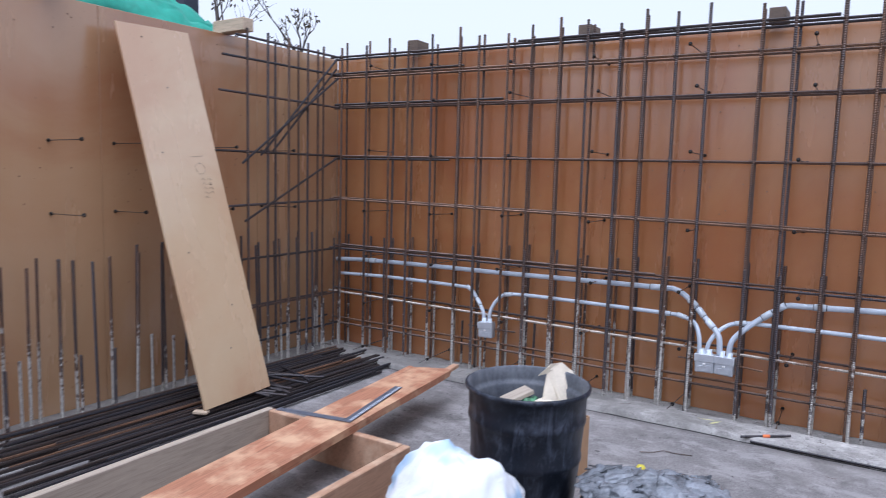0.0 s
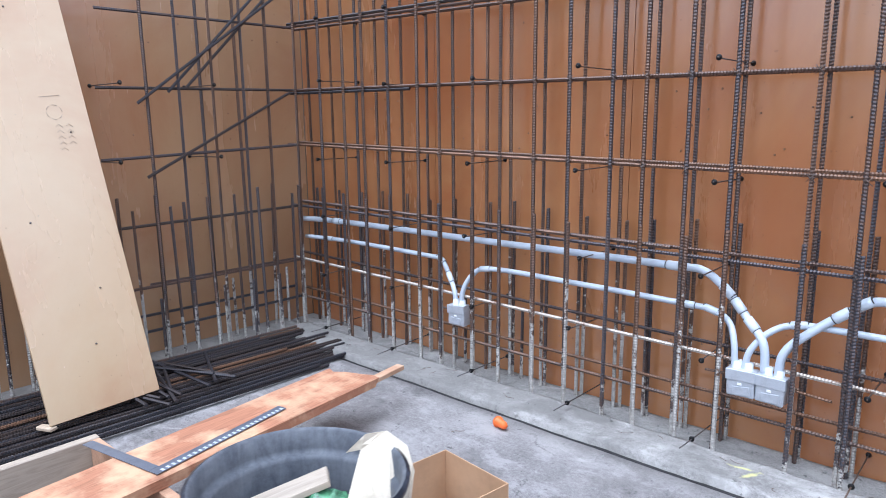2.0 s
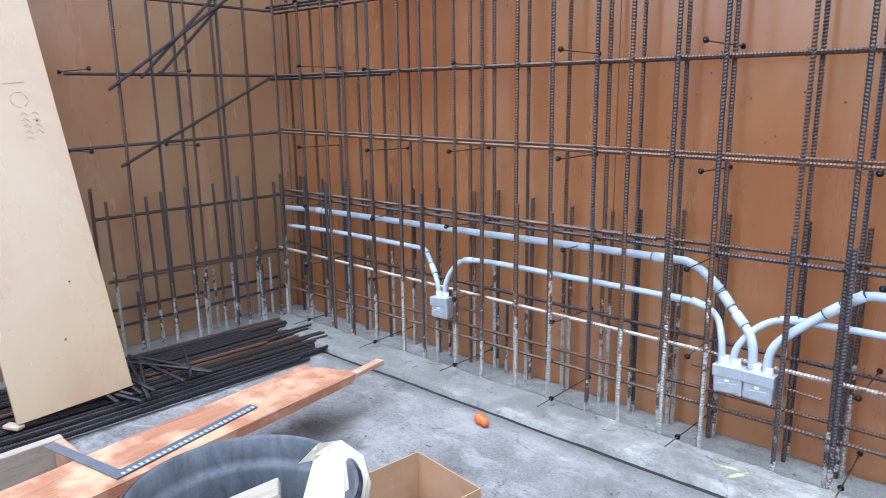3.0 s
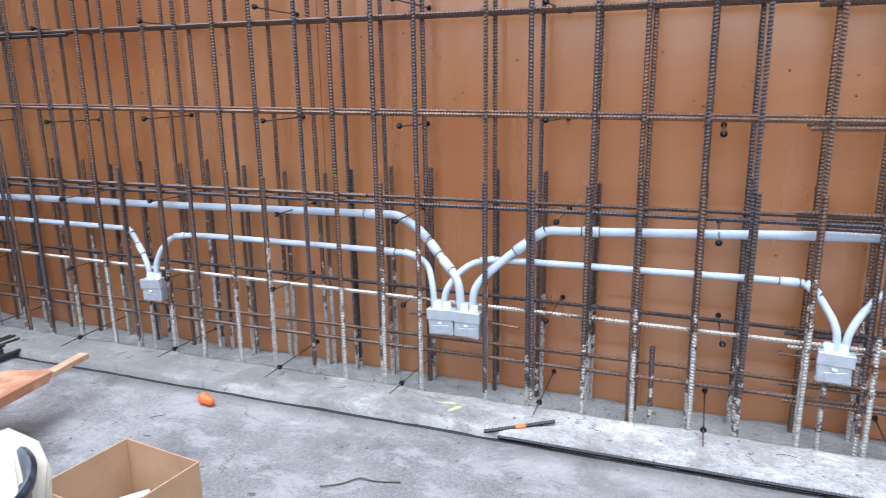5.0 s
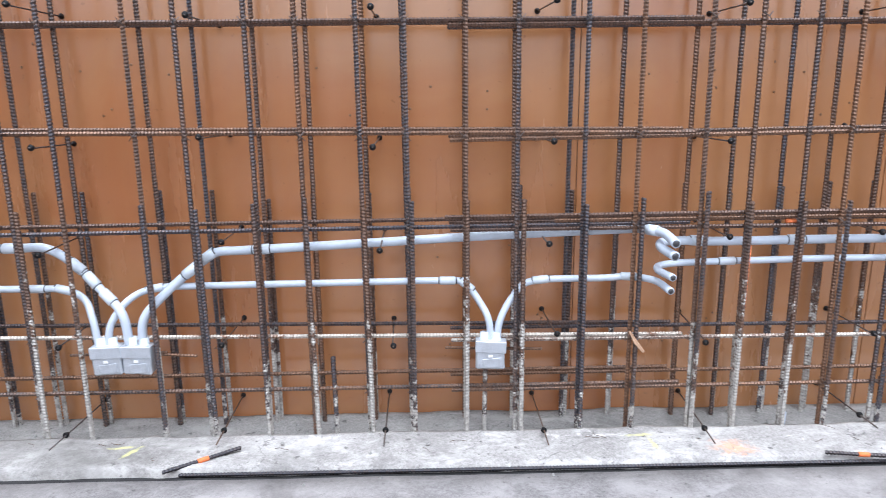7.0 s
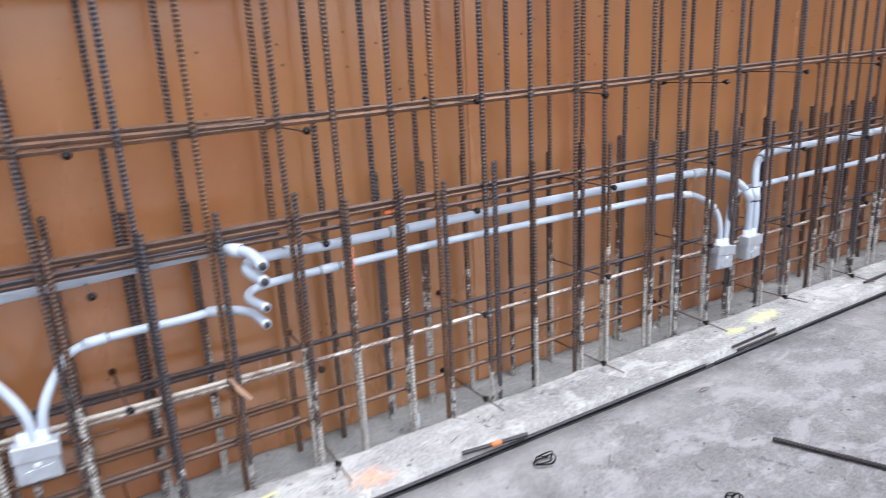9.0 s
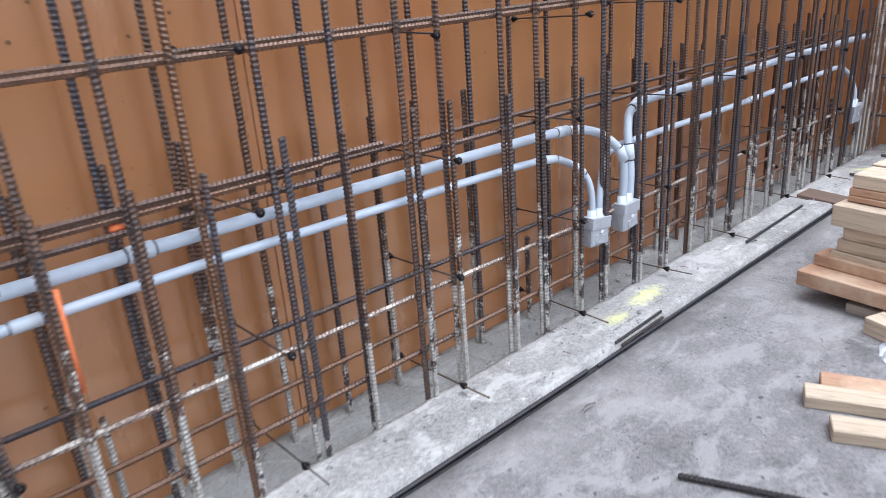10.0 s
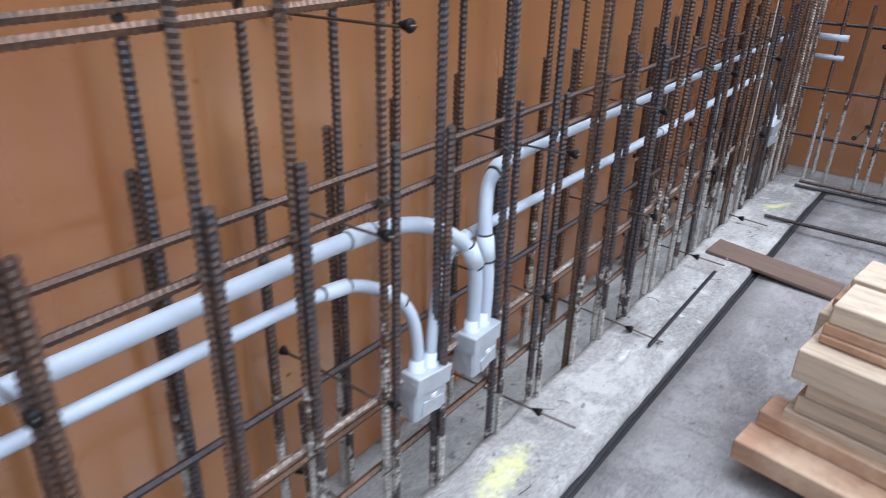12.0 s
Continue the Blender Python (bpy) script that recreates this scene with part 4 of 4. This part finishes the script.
def carton():
    t = empty("cardboard_box", pose(-1.335, 2.975, 0.0, 0, 0, -7), label="open brown cardboard box with scraps on the slab", category="box")
    w, d, h, e = 0.15, 0.145, 0.28, 0.004
    box("side", (-w, w, -d, -d + e, 0, h), CARD, t, None, "", 0.001)
    box("side", (-w, w, d - e, d, 0, h), CARD, t, None, "", 0.001)
    box("side", (-w, -w + e, -d + e, d - e, 0, h), CARD, t, None, "", 0.001)
    box("side", (w - e, w, -d + e, d - e, 0, h), CARD, t, None, "", 0.001)
    box("bottom", (-w + e, w - e, -d + e, d - e, 0.002, 0.008), CARD, t, None, "", 0.001)
    c = crumple("paper_scrap", 18, 18, (0.22, 0.21), 0.09, PVC_CUT, 7.7, None, pose(-1.335, 2.975, 0.10), fold=2.0)
    tagged(c, "grey and white scraps inside the cardboard box", "rubbish")
    e2 = rod("pipe_offcut", [(-1.38, 2.93, 0.185), (-1.28, 3.02, 0.20)], 0.0168, PVC, None, 12, "short pale conduit offcut in the cardboard box")
    tagged(e2, category="pipe offcut")


carton()
def stuffed_bag(name, p, rx, ry, h, material, seed, label):
    """A filled bag standing on the floor: a slumped sack with creases gathered towards its top."""
    verts, faces = [], []
    n, m = 64, 40
    for j in range(m + 1):
        s = j / m
        prof = (1 - (2 * s - 0.85) ** 4 * 0.2) * max(0.02, 1 - s ** 9) ** 0.5
        for i in range(n):
            a = 2 * math.pi * i / n
            q = Vector((math.cos(a) * 1.6, math.sin(a) * 1.6, s * 3 + seed))
            crease = abs(noise.noise(q * 2.1)) * 0.26 + abs(noise.noise(q * 4.7)) * 0.13 + noise.noise(q) * 0.18
            k = prof * (0.92 + crease)
            top = h * (s ** 0.9 + 0.16 * s * noise.noise(Vector((q.x * prof, q.y * prof, seed))) + 0.07 * s * abs(noise.noise(Vector((q.x * prof * 3, q.y * prof * 3, seed)))))
            verts.append((rx * k * math.cos(a), ry * k * math.sin(a), max(0.001, top)))
    for j in range(m):
        for i in range(n):
            i2 = (i + 1) % n
            faces.append((j * n + i, j * n + i2, (j + 1) * n + i2, (j + 1) * n + i))
    faces.append(tuple(range(m * n, m * n + n)))
    faces.append(tuple(reversed(range(n))))
    ob = put(name, mesh_of(name, verts, faces, material, True), None, pose(*p))
    return tagged(ob, label, "plastic bag")


stuffed_bag("plastic_bag", (-1.09, 1.66, 0.0), 0.225, 0.20, 0.60, BAG_WHITE, 1.2, "stuffed white plastic bag standing beside the black bin")
stuffed_bag("dark_bag", (-0.64, 2.30, 0.0), 0.27, 0.25, 0.36, DARK_PLASTIC, 4.2, "slumped dark plastic bag on the slab")
film2 = crumple("clear_film", 56, 56, (0.56, 0.46), 0.08, CLEAR, 8.4, None, pose(-0.64, 2.30, 0.33, 0, 0, 20), fold=2.0)
tagged(film2, "crumpled clear plastic on the dark bag", "plastic film")
spout = empty("yellow_cap", pose(-0.93, 3.19, 0.0, 0, 0, 25), label="small yellow plastic spray cap lying on the slab", category="cap")
v, f = lathe([(0.0, 0.0), (0.020, 0.0), (0.023, 0.004), (0.022, 0.046), (0.017, 0.054), (0.0, 0.055)], 24)
put("cup", mesh_of("cup", v, f, YELLOW, True), spout)
v, f = sweep([(0.018, 0, 0.03), (0.038, 0.004, 0.022), (0.048, 0.006, 0.008)], [0.009, 0.008, 0.006], 8)
put("nozzle", mesh_of("nozzle", v, f, YELLOW, True), spout)
bent = rod("bent_wire", smooth_line([(-1.019, 3.476, 0.006), (-0.957, 3.515, 0.006), (-0.913, 3.562, 0.008), (-0.86, 3.565, 0.006), (-0.774, 3.587, 0.006)]), 0.0026, WIRE, None, 6, "bent piece of dark wire on the slab")
tagged(bent, category="wire")
cap = empty("orange_cap", pose(-1.80, 3.86, 0.0245, 88, 0, 70), label="small orange plastic rebar cap lying on the slab", category="cap")
v, f = lathe([(0.0, 0.0), (0.026, 0.0), (0.026, 0.012), (0.021, 0.016), (0.018, 0.055), (0.013, 0.066), (0.0, 0.068)], 16)
put("body", mesh_of("body", v, f, ORANGE, True), cap)

# ---- loose bars and marks along the curb ----
def loose(name, a, b, r, steel, label, cat="rebar"):
    ob = bar_between(name, a, b, r, steel)
    return tagged(ob, label, cat)


loose("loose_rebar", (-0.55, 3.983, 0.008), (2.95, 3.978, 0.008), 0.007, STEEL_DARK, "long dark reinforcing bar lying in the slab joint")
loose("loose_rebar", (3.0, 3.972, 0.006), (6.08, 3.985, 0.006), 0.006, STEEL_DARK, "long dark reinforcing bar lying in the slab joint")
loose("loose_rebar", (3.125, 3.986, 0.037), (3.44, 3.995, 0.038), 0.0055, STEEL_DARK, "short dark reinforcing bar beside the slab joint")
loose("loose_rebar", (3.15, 3.976, 0.020), (3.43, 3.981, 0.020), 0.0055, STEEL_DARK, "short dark reinforcing bar lying on the joint")
loose("loose_rebar", (4.30, 4.072, 0.041), (4.96, 4.086, 0.041), 0.0065, STEEL_DARK, "short dark reinforcing bar on the pale concrete strip")
loose("loose_rebar", (2.67, 3.48, 0.011), (2.93, 2.88, 0.011), 0.008, STEEL_DARK, "short ribbed bar lying on the slab")
for x in (5.67, 6.20):
    loose("loose_rebar", (x, 4.1, 0.045), (x + 0.05, 2.6, 0.045), 0.009, STEEL_DARK, "dark reinforcing bar lying across the slab at the far end")
loose("loose_rebar", (6.30, 4.1, 0.04), (6.32, 2.6, 0.045), 0.009, STEEL_RUSTY, "dark reinforcing bar lying across the slab at the far end")


def stake(a, b, label):
    t = empty("marked_rod", label=label, category="steel rod", group="rods with orange bands")
    bar_between("bar", a, b, 0.0075, STEEL_DARK, t)
    p, q = Vector(a).lerp(Vector(b), 0.44), Vector(a).lerp(Vector(b), 0.58)
    rod("orange_band", [p, q], 0.0092, ORANGE_PAINT, t, 8)


stake((-0.60, 3.965, 0.030), (-0.36, 4.10, 0.046), "short dark steel rod with an orange band on the curb")
stake((1.74, 3.985, 0.044), (2.00, 3.965, 0.032), "short dark steel rod with an orange band by the joint")


def wire_tangle(x, y, size, seed):
    """A trodden knot of thin black wire."""
    r = random.Random(seed)
    pts, a = [], 0.0
    for k in range(16):
        a += r.uniform(0.5, 1.5)
        q = size * r.uniform(0.35, 1.0)
        pts.append((x + q * math.cos(a), y + 0.8 * q * math.sin(a), 0.005 + 0.0012 * k + r.uniform(0, 0.004)))
    ob = rod("wire_tangle", smooth_line(pts, 4), 0.0026, CONE, None, 5, "small tangle of black tie wire on the slab")
    return tagged(ob, category="wire", group="wire tangles on the slab")


wire_tangle(1.97, 3.83, 0.045, 3)
wire_tangle(2.28, 3.34, 0.05, 8)
sliver = rod("wood_sliver", [(1.086, 4.222, 0.425), (1.108, 4.205, 0.385), (1.135, 4.195, 0.352)], [0.004, 0.009, 0.006], PINE_RED, None, 5, "splinter of reddish wood caught on a bar", False)
tagged(sliver, category="splinter")
stub = rod("pipe_stub", [(1.735, 4.29, -0.02), (1.735, 4.29, 0.05)], 0.016, PVC, None, 12, "short grey pipe stub out of the concrete bed")
tagged(stub, category="pipe stub")


def scraps():
    """Snipped tie wire and crumbs of concrete lying about the curb and the slab."""
    r = random.Random(31)
    verts, faces = [], []
    for k in range(70):
        x = r.uniform(-3.2, 6.0)
        on_curb = r.random() < 0.6
        y = r.uniform(4.02, 4.2) if on_curb else r.uniform(2.6, 3.9)
        z0 = 0.042 if on_curb else 0.005
        a, ln = r.uniform(0, 6.28), r.uniform(0.02, 0.07)
        p = Vector((x, y, z0))
        pts = [p]
        for q in range(3):
            a += r.uniform(-0.9, 0.9)
            pts.append(pts[-1] + Vector((math.cos(a), math.sin(a), 0)) * ln / 3)
        if on_curb and any(not 4.01 < q.y < 4.215 for q in pts):
            continue
        v, f = sweep(pts, 0.0011, 4)
        i0 = len(verts)
        verts += v
        faces += [tuple(i + i0 for i in q) for q in f]
    w = put("wire_scraps", mesh_of("wire_scraps", verts, faces, WIRE))
    tagged(w, "snipped dark tie wire scattered on the concrete", "wire scraps", kind="stuff")
    verts, faces = [], []
    for k in range(420):
        x = r.uniform(-3.2, 6.0)
        z = r.random()
        y, z0 = (r.uniform(4.25, 4.45), -0.012) if z < 0.45 else ((r.uniform(4.01, 4.21), 0.035) if z < 0.7 else (r.uniform(2.4, 3.95), 0.001))
        s = r.choice((0.003, 0.004, 0.006, 0.010))
        i0 = len(verts)
        for dx, dy, dz in ((-1, 0, 0), (0, -1, 0.1), (1, 0, 0), (0, 1, 0.1), (0.2, 0.1, 1)):
            verts.append((x + s * dx * r.uniform(0.6, 1.2), y + s * dy * r.uniform(0.6, 1.2), z0 + s * dz))
        faces += [(i0, i0 + 1, i0 + 4), (i0 + 1, i0 + 2, i0 + 4), (i0 + 2, i0 + 3, i0 + 4), (i0 + 3, i0, i0 + 4), (i0 + 3, i0 + 2, i0 + 1, i0)]
    w = put("concrete_crumbs", mesh_of("concrete_crumbs", verts, faces, BED))
    tagged(w, "grey crumbs of concrete scattered on the slab", "crumbs", kind="stuff")


scraps()

# ---- lumber ----
def lumber(name, p, yaw, ln, w, h, material, label, group=""):
    bm = box_bm(-w / 2, w / 2, 0, ln, 0, h, 0.003)
    ob = put(name, from_bm(name, bm, material), None, pose(*p, 0, 0, yaw))
    return tagged(ob, label, "board", group)


r8 = random.Random(8)
for k in range(2):
    lumber("timber_bearer", (4.10 + 0.22 * k, 3.52 - 0.02 * k, 0.0), 173, 1.1, 0.09, 0.145, PINE_GREY, "timber bearer under the stack of boards")
z = 0.146
for k, (w, inset, h, mtl) in enumerate(((0.34, 0.03, 0.05, PINE), (0.36, 0.02, 0.05, PINE), (0.36, 0.03, 0.055, PINE), (0.42, 0.0, 0.085, PINE),
                                        (0.32, 0.04, 0.022, PINE_RED), (0.31, 0.05, 0.03, PINE_RED), (0.30, 0.06, 0.055, PINE))):
    for q in range(2):
        ww = w / 2 - 0.003
        lumber("stacked_board", (4.00 + inset + ww * (q + 0.5) + 0.006 * q + r8.uniform(-0.01, 0.01), 3.61 - inset * 0.6 + r8.uniform(-0.03, 0.02), z), 173 + r8.uniform(-1.2, 1.2),
               1.25, ww, h - r8.uniform(0, 0.004), mtl, "sawn pine board in a stack on the slab", "stack of boards")
    z += h + 0.001
lumber("loose_board", (3.965, 3.69, 0.066), 173, 1.1, 0.10, 0.06, PINE_RED, "rough reddish board end leaning from the stack")
lumber("loose_board", (4.085, 3.61, 0.040), 173, 0.9, 0.09, 0.07, PINE_RED, "reddish board lying beside the stack")
lumber("loose_board", (4.055, 3.665, 0.127), 172, 1.1, 0.10, 0.045, PINE_RED, "reddish split board lying over the lower one")
lumber("loose_board", (4.00, 3.50, 0.0), 172, 0.9, 0.16, 0.039, PINE_GREY, "grey board under the reddish one")
lumber("loose_board", (3.83, 3.39, 0.0), 158, 0.8, 0.09, 0.065, PINE, "pale pine offcut on the slab")
for k, (x, y, yaw) in enumerate(((3.24, 3.39, 204), (3.12, 3.27, 206), (3.335, 3.38, 202))):
    lumber("loose_board", (x, y, 0.0), yaw, 0.8, 0.085, 0.04, (PINE, PINE, PINE_RED)[k], "pale pine board lying loose on the slab")
flat = box("flat_plank", (-0.075, 0.075, 0, 0.50, 0, 0.016), PLANK_DARK, None, pose(5.19, 4.175, 0.034, -3.6, 0, 177), "brown weathered plank lying from the curb onto the slab", 0.003)
tagged(flat, category="board")
glove = crumple("work_glove", 20, 20, (0.17, 0.11), 0.045, PLASTIC, 5.5, None, pose(3.70, 3.27, 0.0, 0, 0, 20), fold=1.4)
tagged(glove, "pale blue-white work glove on the slab", "glove")


def filter_on_drum():
    """A pleated cartridge filter with a rubber ring, standing on a black drum."""
    c = (1.87, 2.61)
    d = empty("drum", pose(*c, 0.0), label="small black plastic drum standing on the slab", category="drum")
    v, f = lathe([(0.0, 0.002), (0.12, 0.0), (0.128, 0.01), (0.135, 0.21), (0.142, 0.215), (0.142, 0.235), (0.132, 0.24), (0.0, 0.24)], 40)
    put("body", mesh_of("body", v, f, RUBBER, True), d)
    t = empty("cartridge_filter", pose(*c, 0.241), label="grey pleated cartridge filter with a dark rubber ring", category="filter")
    n = 110
    verts = []
    for zz in (0.0, 0.29):
        for k in range(n):
            a = 2 * math.pi * k / n
            rr = 0.128 if k % 2 else 0.108
            verts.append((rr * math.cos(a), rr * math.sin(a), zz))
    faces = [(k, (k + 1) % n, n + (k + 1) % n, n + k) for k in range(n)]
    put("pleats", mesh_of("pleats", verts, faces, PLEAT), t, None, "grey pleated paper")
    v, f = lathe([(0.05, 0.25), (0.075, 0.255), (0.085, 0.295), (0.095, 0.308), (0.124, 0.308), (0.134, 0.297), (0.134, 0.285), (0.115, 0.28)], 40)
    put("ring", mesh_of("ring", v, f, PVC_RING, True), t, None, "grey rubber ring")
    v, f = lathe([(0.0, 0.262), (0.076, 0.262), (0.076, 0.25)], 24)
    put("dish", mesh_of("dish", v, f, PLEAT, True), t)


def rimmed_barrel():
    t = empty("plastic_barrel", pose(2.58, 2.80, 0.0), label="glossy black plastic barrel with a thick rolled rim", category="bin")
    v, f = lathe([(0.0, 0.002), (0.14, 0.0), (0.148, 0.012), (0.165, 0.45), (0.158, 0.455), (0.148, 0.44), (0.13, 0.1), (0.0, 0.09)], 40)
    put("body", mesh_of("body", v, f, RUBBER, True), t)
    for q in range(2):
        pts = [(0.17 * math.cos(a * 0.2618), 0.17 * math.sin(a * 0.2618), 0.455 + 0.032 * q) for a in range(25)]
        rod("rim_roll", pts, 0.019, RUBBER, t, 10)


filter_on_drum()
rimmed_barrel()

# ---- above the wall ----
def stub_block(p, yaw, ln, mtl, label):
    ob = box("timber_stub", (-0.045, 0.045, -ln, 0.1, 0, 0.085), mtl, None, pose(*p, 0, 0, yaw), label, 0.004)
    return tagged(ob, category="timber stub", group="timber stubs on the forms")


for x in (-3.17, -1.79, -0.63, 0.6, 1.9, 3.2, 4.5):
    stub_block((x, NORTH, WALL_TOP + 0.006), rng.uniform(-6, 6), 0.07, STUB_WOOD, "short dark timber stub on top of the forms")
for y in (1.0, 2.06, 3.31):
    stub_block((WEST, y, WALL_TOP + 0.006), 90 + rng.uniform(-5, 5), 0.22, PINE, "pale timber stub laid on top of the forms")


def tarpaulin():
    verts, faces = [], []
    n, m = 60, 14
    for i in range(n + 1):
        y = 0.4 + 3.15 * i / n
        rise = 0.15 + 0.34 * max(0.0, 3.5 - y)
        for j in range(m + 1):
            s = j / m
            q = Vector((y * 4, s * 5, 0))
            x = -4.16 - 0.35 * s + 0.05 * noise.noise(q) + 0.025 * noise.noise(q * 3)
            z = 2.36 + rise * math.sin(s * 1.6) + 0.05 * noise.noise(q * 1.4)
            verts.append((x, y, z))
    for i in range(n):
        for j in range(m):
            a = i * (m + 1) + j
            faces.append((a, a + 1, a + m + 2, a + m + 1))
    ob = put("tarpaulin", mesh_of("tarpaulin", verts, faces, TARP, True))
    mod = ob.modifiers.new("thickness", "SOLIDIFY")
    mod.thickness = 0.004
    tagged(ob, "creased green tarpaulin draped behind the form wall", "tarpaulin")


tarpaulin()
bank = relief(-30, WEST - 0.14, -6, 12, 2.30, 2.5, EARTH, "ground_bank", "earth bank behind the forms", 0.6, 0.03)
post = empty("steel_post", pose(-4.9, 3.72, 2.28), label="dark navy steel post behind the forms", category="post")
box("shaft", (-0.07, 0.07, -0.07, 0.07, 0, 3.6), POST, post, None, "", 0.01)
box("cap_plate", (-0.1, 0.1, -0.1, 0.1, 3.6, 3.63), POST, post, None, "", 0.005)


def bare_tree(p, height, seed, label):
    r = random.Random(seed)
    t = empty("bare_tree", pose(*p), label=label, category="tree", group="bare trees beyond the wall")
    verts, faces = [], []
    tips = []

    def limb(a, d, ln, rad, depth):
        pts, rr = [a], [rad]
        for k in range(4):
            d = (d + Vector((r.uniform(-0.25, 0.25), r.uniform(-0.25, 0.25), r.uniform(-0.05, 0.2)))).normalized()
            pts.append(pts[-1] + d * ln / 4)
            rr.append(rad * (1 - 0.17 * (k + 1)))
        v, f = sweep(pts, rr, 5)
        b = len(verts)
        verts.extend(v)
        faces.extend(tuple(i + b for i in q) for q in f)
        if depth:
            for k in range(r.choice((3, 4))):
                q = r.choice(pts[1:])
                limb(q, (d + Vector((r.uniform(-1, 1), r.uniform(-1, 1), r.uniform(-0.2, 0.8)))).normalized(), ln * r.uniform(0.5, 0.7), rad * 0.45, depth - 1)
        else:
            tips.extend(pts[2:])

    limb(Vector((0, 0, 0)), Vector((0, 0, 1)), height * 0.6, 0.05, 3)
    put("trunk", mesh_of("trunk", verts, faces, BARK, True), t)
    lv, lf = [], []
    for q in tips:
        if r.random() < 0.5:
            c = q + Vector((r.uniform(-0.05, 0.05), r.uniform(-0.05, 0.05), r.uniform(-0.05, 0.05)))
            u = Vector((r.uniform(-1, 1), r.uniform(-1, 1), r.uniform(-1, 1))).normalized() * 0.035
            w = u.orthogonal().normalized() * 0.016
            b = len(lv)
            lv += [c - u, c + w, c + u, c - w]
            lf.append((b, b + 1, b + 2, b + 3))
    if lv:
        tagged(put("crown", mesh_of("crown", lv, lf, LEAF), t), "few dry leaves", kind="")
    return t


bare_tree((-8.2, 6.9, 2.28), 1.9, 3, "small bare tree with thin twigs beyond the wall")
bare_tree((-7.4, 7.7, 2.28), 1.5, 9, "thin bare sapling beyond the wall")
bare_tree((-4.5, 13.5, -0.2), 3.9, 14, "low bare shrub seen over the wall top")
